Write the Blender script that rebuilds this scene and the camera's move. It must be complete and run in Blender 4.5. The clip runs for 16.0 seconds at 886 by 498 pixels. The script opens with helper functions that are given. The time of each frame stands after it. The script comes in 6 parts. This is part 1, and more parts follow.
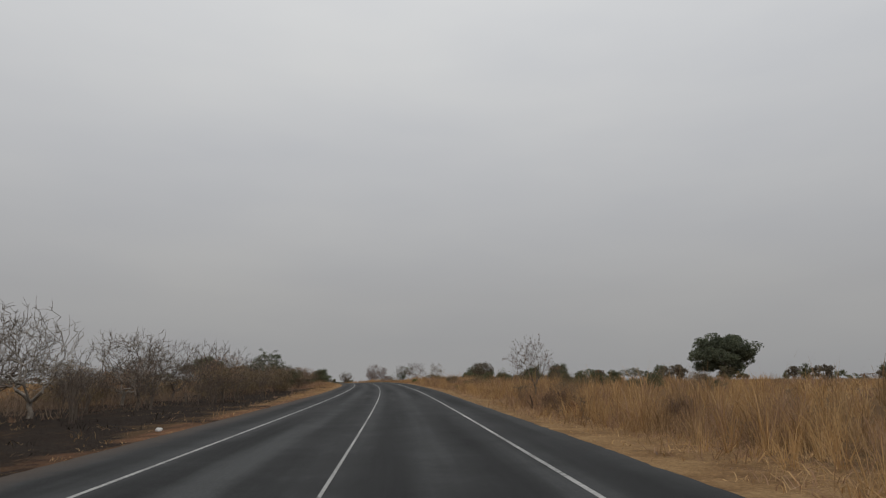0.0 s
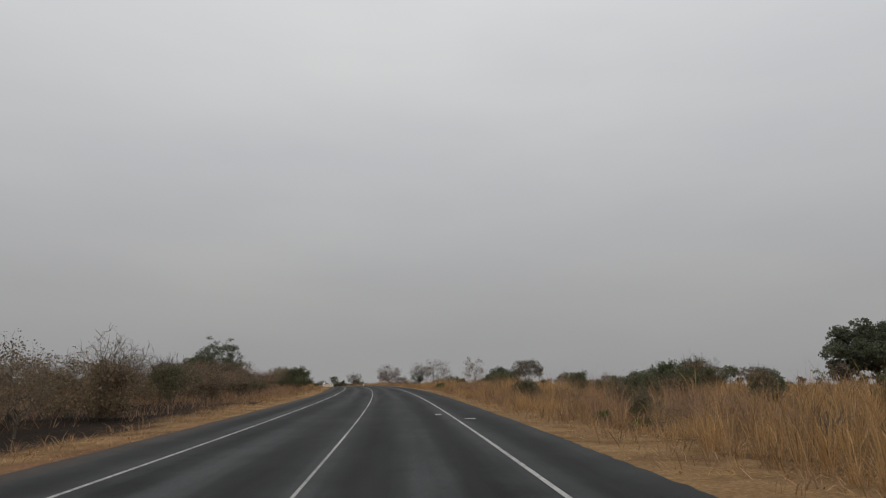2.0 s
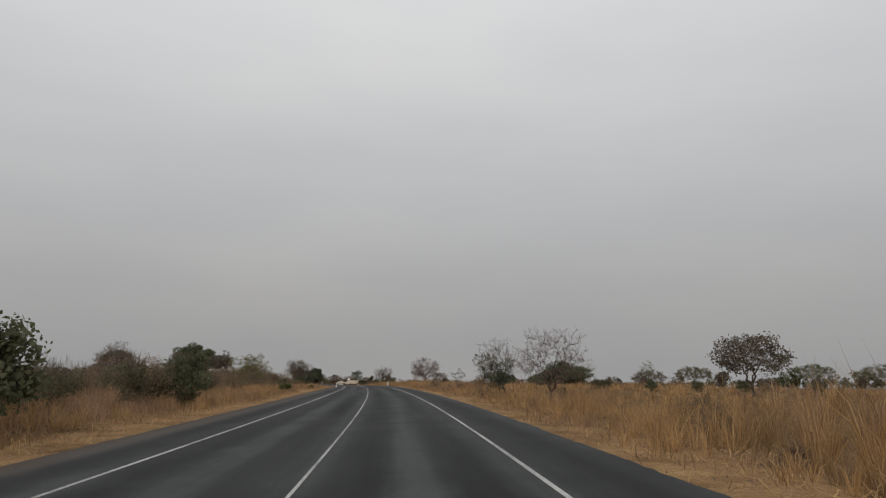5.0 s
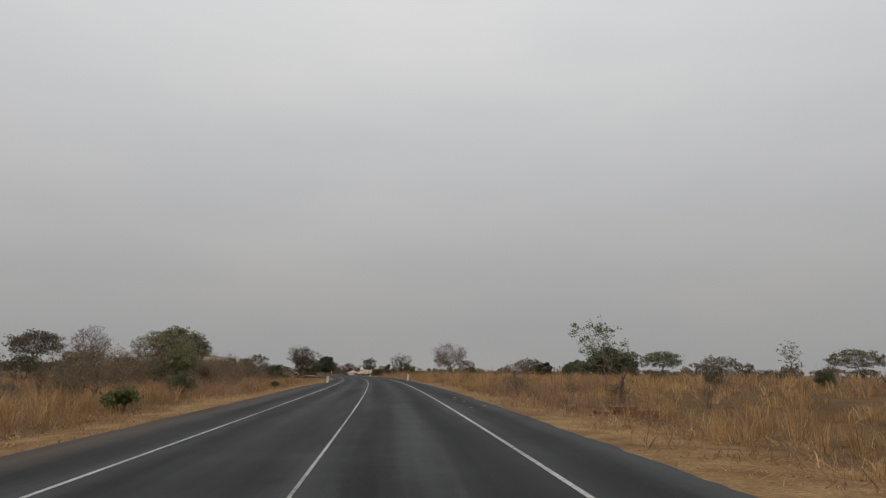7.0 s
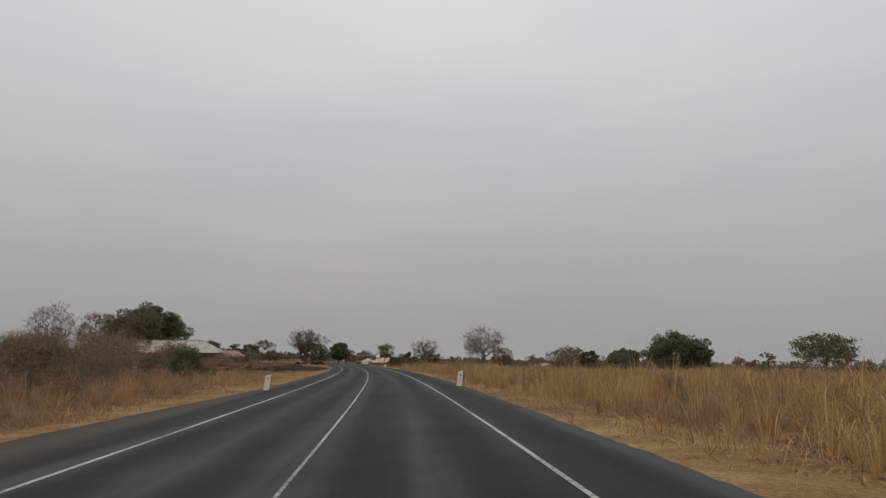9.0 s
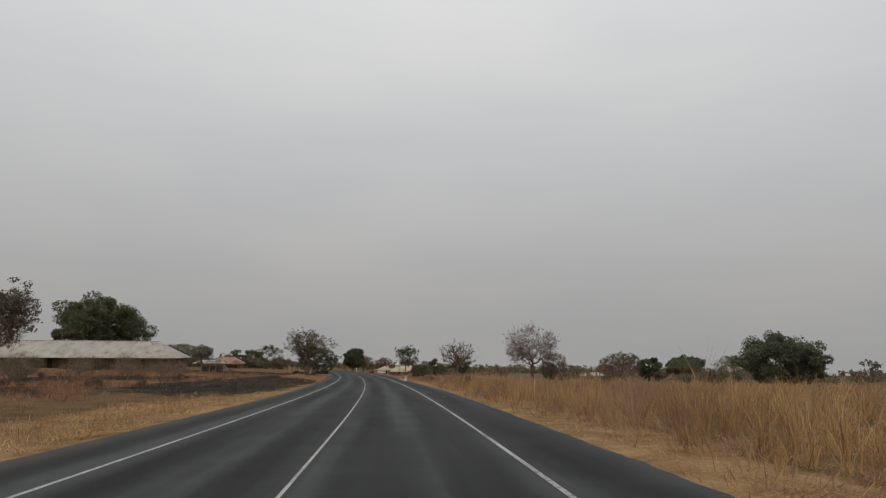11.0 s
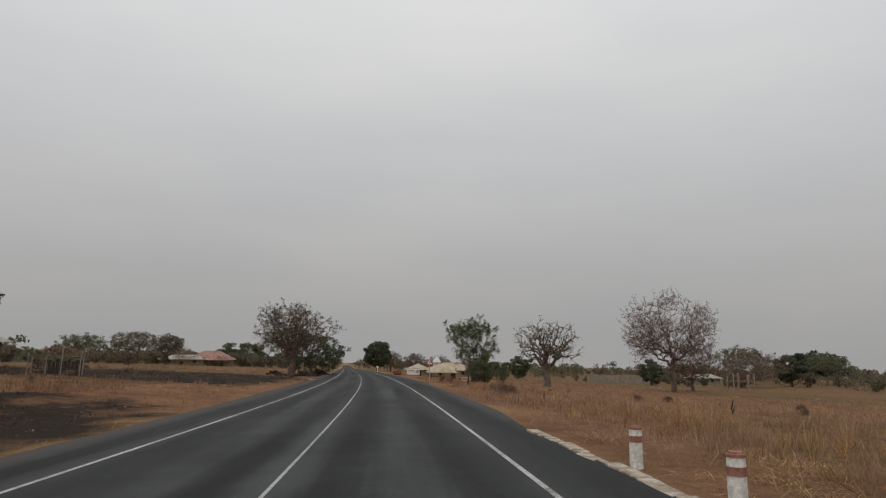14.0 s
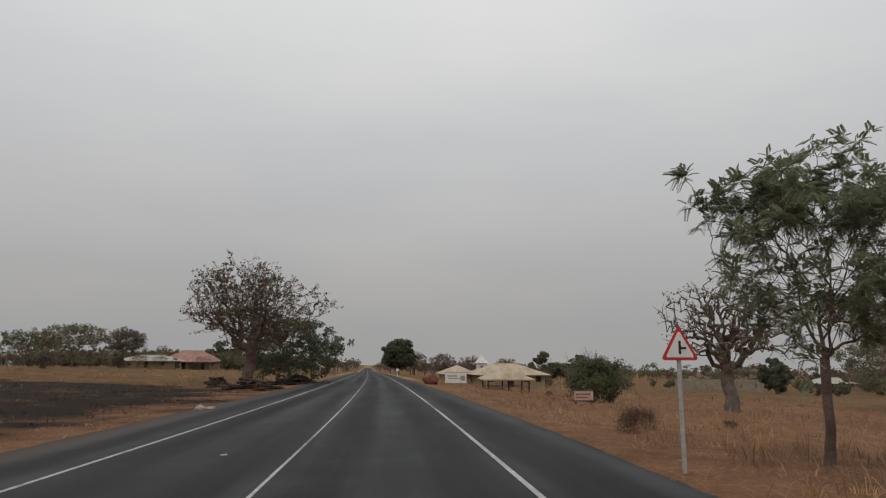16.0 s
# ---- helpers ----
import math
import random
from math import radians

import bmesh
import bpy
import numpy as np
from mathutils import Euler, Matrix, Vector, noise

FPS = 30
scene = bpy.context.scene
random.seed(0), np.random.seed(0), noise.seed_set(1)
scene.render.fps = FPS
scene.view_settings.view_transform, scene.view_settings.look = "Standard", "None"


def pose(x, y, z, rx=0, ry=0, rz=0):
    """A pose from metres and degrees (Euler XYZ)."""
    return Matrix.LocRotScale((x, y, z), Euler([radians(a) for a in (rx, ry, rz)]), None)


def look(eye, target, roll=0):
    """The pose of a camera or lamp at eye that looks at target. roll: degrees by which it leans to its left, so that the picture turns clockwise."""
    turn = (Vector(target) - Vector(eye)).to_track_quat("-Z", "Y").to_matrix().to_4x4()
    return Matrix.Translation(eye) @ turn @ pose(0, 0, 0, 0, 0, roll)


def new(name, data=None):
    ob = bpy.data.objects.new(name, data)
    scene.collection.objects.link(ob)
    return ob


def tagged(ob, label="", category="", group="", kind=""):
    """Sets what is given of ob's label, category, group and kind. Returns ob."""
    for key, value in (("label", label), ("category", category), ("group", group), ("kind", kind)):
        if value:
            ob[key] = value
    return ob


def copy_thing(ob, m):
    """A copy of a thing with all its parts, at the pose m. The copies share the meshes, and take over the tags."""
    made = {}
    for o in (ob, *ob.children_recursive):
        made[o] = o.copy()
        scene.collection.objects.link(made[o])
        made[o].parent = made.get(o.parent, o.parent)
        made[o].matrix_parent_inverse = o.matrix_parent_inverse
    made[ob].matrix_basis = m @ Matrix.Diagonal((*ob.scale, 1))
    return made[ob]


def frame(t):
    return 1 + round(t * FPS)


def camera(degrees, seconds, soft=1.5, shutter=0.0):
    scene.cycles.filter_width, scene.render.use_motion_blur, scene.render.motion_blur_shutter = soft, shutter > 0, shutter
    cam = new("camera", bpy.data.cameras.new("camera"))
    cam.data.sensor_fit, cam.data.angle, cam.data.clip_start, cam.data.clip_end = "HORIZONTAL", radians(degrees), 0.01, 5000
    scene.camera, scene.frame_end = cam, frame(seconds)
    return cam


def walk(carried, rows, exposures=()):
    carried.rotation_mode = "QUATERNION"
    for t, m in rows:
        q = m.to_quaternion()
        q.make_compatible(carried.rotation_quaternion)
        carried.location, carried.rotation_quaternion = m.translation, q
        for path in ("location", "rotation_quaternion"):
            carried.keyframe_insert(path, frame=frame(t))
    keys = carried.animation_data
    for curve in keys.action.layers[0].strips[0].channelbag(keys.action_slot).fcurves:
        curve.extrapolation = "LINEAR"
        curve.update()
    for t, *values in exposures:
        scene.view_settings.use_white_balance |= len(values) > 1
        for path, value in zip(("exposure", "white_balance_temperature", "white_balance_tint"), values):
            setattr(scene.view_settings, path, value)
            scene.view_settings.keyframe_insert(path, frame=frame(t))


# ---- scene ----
cam = camera(70.0, 16.0, soft=1.2, shutter=0.0)
ROWS = [  # seconds, x, y, z, yaw, pitch, roll
    (0.0, 0.980, 0.000, 1.530, -4.17, 11.22, -0.46),
    (0.5, 1.077, 11.469, 1.532, -3.87, 11.15, -0.44),
    (1.0, 1.171, 22.947, 1.534, -3.44, 10.98, -0.31),
    (1.5, 1.251, 34.460, 1.535, -3.14, 11.60, -0.05),
    (2.0, 1.107, 46.053, 1.534, -2.79, 11.36, -0.22),
    (2.5, 0.855, 57.722, 1.532, -2.26, 11.41, 0.37),
    (3.0, 0.703, 69.599, 1.530, -1.78, 11.21, 0.00),
    (3.5, 0.267, 81.643, 1.524, -1.14, 10.85, -0.03),
    (4.0, -0.302, 93.621, 1.513, -0.45, 11.41, 0.08),
    (4.5, -1.036, 105.600, 1.494, -0.03, 11.20, 0.12),
    (5.0, -1.902, 117.570, 1.464, 0.41, 10.96, 0.16),
    (5.5, -2.905, 129.528, 1.418, 0.87, 10.71, 0.20),
    (6.0, -4.043, 141.474, 1.353, 1.31, 10.45, 0.24),
    (6.5, -5.309, 153.405, 1.269, 1.71, 10.18, 0.27),
    (7.0, -6.607, 165.328, 1.169, 1.93, 9.94, -0.08),
    (7.5, -7.980, 177.236, 1.050, 2.38, 9.91, 0.29),
    (8.0, -9.460, 189.165, 0.913, 2.77, 8.71, 0.40),
    (8.5, -10.940, 201.103, 0.760, 3.34, 8.68, 0.65),
    (9.0, -12.553, 213.018, 0.590, 3.76, 8.90, 0.29),
    (9.5, -14.245, 224.959, 0.406, 4.16, 9.06, 0.30),
    (10.0, -16.030, 236.887, 0.209, 4.63, 9.24, 0.32),
    (10.5, -17.917, 248.801, 0.001, 5.14, 9.42, 0.33),
    (11.0, -19.914, 260.698, -0.218, 5.68, 9.60, 0.35),
    (11.5, -22.022, 272.576, -0.445, 6.21, 9.79, 0.36),
    (12.0, -24.232, 284.402, -0.680, 6.61, 9.74, 0.28),
    (12.5, -26.522, 296.300, -0.921, 7.05, 9.44, -0.04),
    (13.0, -28.962, 308.280, -1.164, 7.73, 9.27, 0.29),
    (13.5, -31.621, 320.234, -1.408, 8.19, 9.02, 0.49),
    (14.0, -34.263, 332.060, -1.640, 8.34, 9.48, 0.54),
    (14.5, -36.932, 343.781, -1.863, 8.86, 9.39, 0.26),
    (15.0, -39.607, 355.299, -2.074, 9.40, 9.43, 0.07),
    (15.5, -42.380, 366.456, -2.276, 9.84, 9.47, 0.27),
    (16.0, -45.243, 377.661, -2.476, 10.28, 9.67, 0.30),
]

def aim(x, y, z, yaw, pitch, roll):
    a, b = radians(yaw), radians(pitch)
    ahead = Vector((-math.sin(a) * math.cos(b), math.cos(a) * math.cos(b), math.sin(b)))
    eye = Vector((x, y, z))
    return look(eye, eye + ahead, roll)


walk(cam, [(t, aim(*row)) for t, *row in ROWS], exposures=[(0.0, -0.06, 6510, 10), (4.0, 0.0, 6560, 10), (9.0, 0.06, 6610, 10), (16.0, 0.10, 6610, 10)])

# ---- overcast sky and a weak, wide sun ----
SUN_UP, SUN_TURN = 52.0, 200.0
world = bpy.data.worlds.new("overcast")
scene.world = world
world.use_nodes = True
wn, wl = world.node_tree.nodes, world.node_tree.links
wn.clear()
w_out = wn.new("ShaderNodeOutputWorld")
w_bg = wn.new("ShaderNodeBackground")
w_sky = wn.new("ShaderNodeTexSky")
w_sky.sky_type = "NISHITA"
w_sky.sun_disc = False
w_sky.sun_elevation, w_sky.sun_rotation = radians(SUN_UP), radians(SUN_TURN)
w_sky.dust_density, w_sky.air_density, w_sky.ozone_density = 8.0, 1.0, 1.0
w_scale = wn.new("ShaderNodeVectorMath")
w_scale.operation = "SCALE"
w_scale.inputs["Scale"].default_value = 0.06
w_co = wn.new("ShaderNodeTexCoord")
w_sep = wn.new("ShaderNodeSeparateXYZ")
w_ramp = wn.new("ShaderNodeValToRGB")
w_map = wn.new("ShaderNodeMapping")
w_map.inputs["Scale"].default_value = (1.2, 1.2, 4.0)
w_noise = wn.new("ShaderNodeTexNoise")
w_noise.inputs["Scale"].default_value, w_noise.inputs["Detail"].default_value = 1.6, 4.0
w_add = wn.new("ShaderNodeMath")
w_add.operation = "MULTIPLY_ADD"
w_add.inputs[1].default_value, w_add.inputs[2].default_value = 0.22, 0.89
w_mul = wn.new("ShaderNodeMix")
w_mul.data_type, w_mul.blend_type = "RGBA", "MULTIPLY"
w_mul.inputs[0].default_value = 1.0
w_mix = wn.new("ShaderNodeMix")
w_mix.data_type = "RGBA"
w_mix.inputs[0].default_value = 0.90
ramp = w_ramp.color_ramp
ramp.elements[0].position, ramp.elements[0].color = 0.0, (0.36, 0.36, 0.36, 1)
ramp.elements[1].position, ramp.elements[1].color = 1.0, (0.86, 0.875, 0.90, 1)
for place, tone in ((0.12, (0.405, 0.404, 0.408, 1)), (0.30, (0.545, 0.55, 0.56, 1)), (0.55, (0.74, 0.75, 0.76, 1))):
    ramp.elements.new(place).color = tone
wl.new(w_co.outputs["Generated"], w_sep.inputs[0])
wl.new(w_sep.outputs["Z"], w_ramp.inputs[0])
wl.new(w_co.outputs["Generated"], w_map.inputs[0])
wl.new(w_map.outputs[0], w_noise.inputs["Vector"])
wl.new(w_noise.outputs[0], w_add.inputs[0])
wl.new(w_ramp.outputs[0], w_mul.inputs[6])
w_tint = wn.new("ShaderNodeMix")
w_tint.data_type = "RGBA"
w_tint.inputs[6].default_value, w_tint.inputs[7].default_value = (0.975, 0.99, 1.03, 1), (1.02, 1.01, 0.97, 1)
w_level = wn.new("ShaderNodeMix")
w_level.data_type, w_level.blend_type = "RGBA", "MULTIPLY"
w_level.inputs[0].default_value = 1.0
wl.new(w_noise.outputs[0], w_tint.inputs[0])
wl.new(w_tint.outputs[2], w_level.inputs[6])
wl.new(w_add.outputs[0], w_level.inputs[7])
wl.new(w_level.outputs[2], w_mul.inputs[7])
wl.new(w_sky.outputs[0], w_scale.inputs[0])
wl.new(w_scale.outputs[0], w_mix.inputs[6])
wl.new(w_mul.outputs[2], w_mix.inputs[7])
wl.new(w_mix.outputs[2], w_bg.inputs[0])
wl.new(w_bg.outputs[0], w_out.inputs[0])
sun = new("sun", bpy.data.lights.new("sun", "SUN"))
sun.data.energy, sun.data.angle, sun.data.color = 0.6, radians(25), (1.0, 0.95, 0.88)
_e, _r = radians(SUN_UP), radians(SUN_TURN)
sun.matrix_world = look((0, 0, 80), (-math.sin(_r) * math.cos(_e), -math.cos(_r) * math.cos(_e), 80 - math.sin(_e)))

# ---- the line of the road: bends (1/km) and crests (1/10 km) along its length ----
BEND = [(-20, 0.0832), (5, 0.0925), (30, 0.4272), (55, 0.6557), (80, 0.7364), (105, 0.9254), (130, 0.9669), (155, 0.8266), (180, 0.4862), (205, 0.4724), (230, 0.6644), (255, 0.7866), (280, 0.7537), (305, 0.8166), (330, 0.6181), (355, 0.5898), (380, 0.7753), (405, 0.5219), (430, 0.2664), (455, 0.1951), (480, 0.1175), (505, 0.0585), (530, 0.0383), (555, 0.0264), (580, 0.0159), (605, 0.0071), (630, 0.0024), (655, 0.0008), (680, 0.0003), (705, 0.0001)]
CREST = [(-20, -0.2156), (30, -0.0174), (80, -0.1315), (130, -1.3459), (180, -1.2547), (230, -0.8549), (280, -0.5127), (330, 0.5889), (380, 0.2234), (430, -0.3683), (480, -0.1103), (530, -0.0592), (580, -0.0149), (630, 0.0053), (680, 0.0048)]
STEP = 2.0
_S = np.arange(-20, 700, STEP)
_psi = np.cumsum(np.interp(_S, *zip(*BEND)) * 1e-3) * STEP
_psi -= _psi[10]
_X, _Y = np.cumsum(-np.sin(_psi)) * STEP, np.cumsum(np.cos(_psi)) * STEP
_X, _Y = _X - _X[10], _Y - _Y[10]
_g = np.cumsum(np.interp(_S, *zip(*CREST)) * 1e-4) * STEP
_g -= _g[10]
_Z = np.cumsum(_g) * STEP
_Z -= _Z[10]


def road_frame(s):
    """x, y, z and heading of the road's middle at s metres; straight on past both ends."""
    s = np.asarray(s, float)
    c = np.clip(s, _S[0], _S[-1])
    p, over = np.interp(c, _S, _psi), s - c
    slope = np.where(over < 0, _g[0], _g[-1])
    flat = np.exp(-np.abs(over) / 110.0)
    return (np.interp(c, _S, _X) - np.sin(p) * over, np.interp(c, _S, _Y) + np.cos(p) * over,
            np.interp(c, _S, _Z) + slope * np.sign(over) * 110.0 * (1 - flat) - 0.012 * np.clip(over, 0, None), p)


BANK = ((-20, 0.012), (60, 0.020), (400, 0.020), (480, 0.012), (600, 0.0))


def bank(s):
    """Cross fall of the carriageway, rising to the right, through the long left-hand bend."""
    return np.interp(s, *zip(*BANK))


SEAL_LEFT = ((-150, 5.6), (35, 5.65), (106, 5.45), (150, 6.0), (228, 6.4), (250, 5.6), (310, 5.3), (350, 5.5), (400, 6.0), (700, 5.8))
SEAL_RIGHT = ((-150, 5.1), (32, 5.1), (104, 5.45), (165, 5.3), (230, 5.3), (310, 5.35), (334, 5.2), (338, 4.85), (350, 4.85), (356, 5.3), (394, 5.5), (700, 5.3))


def seal_edge(s, lat):
    """Distance from the road's middle to the outer edge of the sealed shoulder on that side."""
    return np.where(np.asarray(lat) < 0, np.interp(s, *zip(*SEAL_LEFT)), np.interp(s, *zip(*SEAL_RIGHT)))


def side_drop(s, lat):
    """Height of the ground beside the road, relative to the road's middle."""
    a = np.abs(lat)
    base = -0.05 - 0.03 * np.clip(a - 5.6, 0, 5) + bank(s) * np.clip(lat, -6, 6)
    fall = np.interp(lat, (6, 30, 90, 260), (0, -1.7, -3.3, -4.0)) * np.interp(s, (150, 250, 340, 405), (0.05, 0.12, 0.35, 1.0))
    rise = np.interp(-lat, (7, 60, 200), (0, 1.85, 3.0)) * np.clip((s - 200) / 130.0, 0, 1)
    far = np.clip((a - 60) / 200.0, 0, 1)
    rough = np.clip((a - 5.0) / 4.0, 0, 1)
    wave = 0.06 * np.sin(s * 0.71 + lat * 0.4) * np.sin(lat * 0.93 - s * 0.2) + 0.12 * np.sin(s * 0.113 + 1.3) * np.sin(lat * 0.17 + 0.5)
    # the far land falls away slowly on both sides
    w = np.clip((a - 140.0) / 180.0, 0, 1)
    w = w * w * (3 - 2 * w)
    right = np.interp(s, (0, 200, 300, 400, 500, 700, 1000, 1500, 4500), (-0.4, -1.6, -4.4, -8.4, -10.6, -14.5, -17.5, -24.0, -60.0))
    left = np.interp(s, (0, 300, 500, 700, 1000, 1500, 4500), (-0.4, -1.7, -4.8, -9.4, -15.5, -22.0, -58.0))
    land = np.where(lat > 0, right, left) - road_frame(s)[2] - 0.018 * np.clip(a - 330.0, 0, None)
    # two low heaps of earth on the left verge
    heap = 0.62 * np.exp(-((s - 374) / 6.5) ** 2 - ((lat + 10.6) / 2.4) ** 2) + 0.45 * np.exp(-((s - 361) / 4.5) ** 2 - ((lat + 13.5) / 2.6) ** 2)
    return base + heap + (fall + rise) * (1 - w) + w * land + rough * wave + far * 0.6 * np.sin(s * 0.011 + lat * 0.006)


WIDE = 260.0


def at(s, lat):
    """World x, y, z on the ground at s along the road and lat to its right."""
    s, lat = np.asarray(s, float), np.asarray(lat, float)
    x, y, z, p = road_frame(s)
    near = np.clip(lat, -WIDE, WIDE)
    away = lat - near
    return x + near * np.cos(p) + away * math.cos(0.2), y + near * np.sin(p) + away * math.sin(0.2), z + side_drop(s, lat)


def spot(s, lat, up=0.0, turn=0.0, size=1.0):
    """Pose of a thing on the ground, its y along the road."""
    x, y, z = (float(v) for v in at(s, lat))
    p = math.degrees(float(road_frame(s)[3]))
    return pose(x, y, z + up, 0, 0, p + turn) @ Matrix.Scale(size, 4)

# ---- materials ----
def material(name, rough=0.9, metal=0.0):
    m = bpy.data.materials.new(name)
    m.use_nodes = True
    b = m.node_tree.nodes["Principled BSDF"]
    b.inputs["Roughness"].default_value, b.inputs["Metallic"].default_value = rough, metal
    b.inputs["Specular IOR Level"].default_value = 0.25
    return m, m.node_tree.nodes, m.node_tree.links, b


def rgb(nodes, links, fac, stops):
    """A colour ramp over fac."""
    n = nodes.new("ShaderNodeValToRGB")
    r = n.color_ramp
    r.elements[0].position, r.elements[0].color = stops[0][0], (*stops[0][1], 1)
    r.elements[1].position, r.elements[1].color = stops[-1][0], (*stops[-1][1], 1)
    for place, tone in stops[1:-1]:
        r.elements.new(place).color = (*tone, 1)
    links.new(fac, n.inputs[0])
    return n.outputs[0]


def noise_of(nodes, links, vec, scale, detail=4.0, rough=0.6, stretch=None):
    if stretch:
        mp = nodes.new("ShaderNodeMapping")
        mp.inputs["Scale"].default_value = stretch
        links.new(vec, mp.inputs[0])
        vec = mp.outputs[0]
    n = nodes.new("ShaderNodeTexNoise")
    n.inputs["Scale"].default_value, n.inputs["Detail"].default_value, n.inputs["Roughness"].default_value = scale, detail, rough
    links.new(vec, n.inputs["Vector"])
    return n.outputs[0]


def mixed(nodes, links, fac, a, b, mode="MIX"):
    n = nodes.new("ShaderNodeMix")
    n.data_type, n.blend_type = "RGBA", mode
    for socket, v in ((0, fac), (6, a), (7, b)):
        if isinstance(v, (int, float)):
            n.inputs[socket].default_value = v
        elif isinstance(v, tuple):
            n.inputs[socket].default_value = (*v, 1)
        else:
            links.new(v, n.inputs[socket])
    return n.outputs[2]


def maths(nodes, links, op, a, b=0.0, c=0.0):
    n = nodes.new("ShaderNodeMath")
    n.operation = op
    for i, v in enumerate((a, b, c)):
        if isinstance(v, (int, float)):
            n.inputs[i].default_value = v
        else:
            links.new(v, n.inputs[i])
    return n.outputs[0]


def bumped(nodes, links, bsdf, height, strength, distance):
    n = nodes.new("ShaderNodeBump")
    n.inputs["Strength"].default_value, n.inputs["Distance"].default_value = strength, distance
    links.new(height, n.inputs["Height"])
    links.new(n.outputs[0], bsdf.inputs["Normal"])


def coords(nodes, which="Object"):
    return nodes.new("ShaderNodeTexCoord").outputs[which]


def mottled(name, stops, scale=3.0, fine=40.0, rough=0.9, bump=0.3, depth=0.01, amount=0.35, metal=0.0, per=None):
    """A surface with stains at one scale and grain at another; per: Island or Object, for a tone of its own on each piece."""
    m, n, l, b = material(name, rough, metal)
    v = coords(n)
    big = noise_of(n, l, v, scale)
    if per == "Island":
        rnd = n.new("ShaderNodeNewGeometry").outputs["Random Per Island"]
        big = maths(n, l, "MULTIPLY_ADD", rnd, 0.75, maths(n, l, "MULTIPLY", big, 0.3))
    elif per == "Object":
        rnd = n.new("ShaderNodeObjectInfo").outputs["Random"]
        big = maths(n, l, "MULTIPLY_ADD", rnd, 0.4, maths(n, l, "MULTIPLY", big, 0.6))
    col = rgb(n, l, big, stops)
    grain = noise_of(n, l, v, fine, 3.0)
    g = rgb(n, l, grain, ((0.3, (1 - amount,) * 3), (0.7, (1 + amount * 0.4,) * 3)))
    l.new(mixed(n, l, 1.0, col, g, "MULTIPLY"), b.inputs["Base Color"])
    if bump:
        bumped(n, l, b, grain, bump, depth)
    return m


def leafy(name, stops, rough=0.75, clear=0.25):
    """Leaves and blades: one tone each, a little light let through."""
    m, n, l, b = material(name, rough)
    rnd = n.new("ShaderNodeNewGeometry").outputs["Random Per Island"]
    big = noise_of(n, l, coords(n), 0.5, 3.0)
    f = maths(n, l, "MULTIPLY_ADD", rnd, 0.5, maths(n, l, "MULTIPLY_ADD", big, 1.3, -0.40))
    col = rgb(n, l, f, stops)
    l.new(col, b.inputs["Base Color"])
    t = n.new("ShaderNodeBsdfTranslucent")
    l.new(col, t.inputs[0])
    mx = n.new("ShaderNodeMixShader")
    mx.inputs[0].default_value = clear
    l.new(b.outputs[0], mx.inputs[1])
    l.new(t.outputs[0], mx.inputs[2])
    l.new(mx.outputs[0], n["Material Output"].inputs[0])
    return m


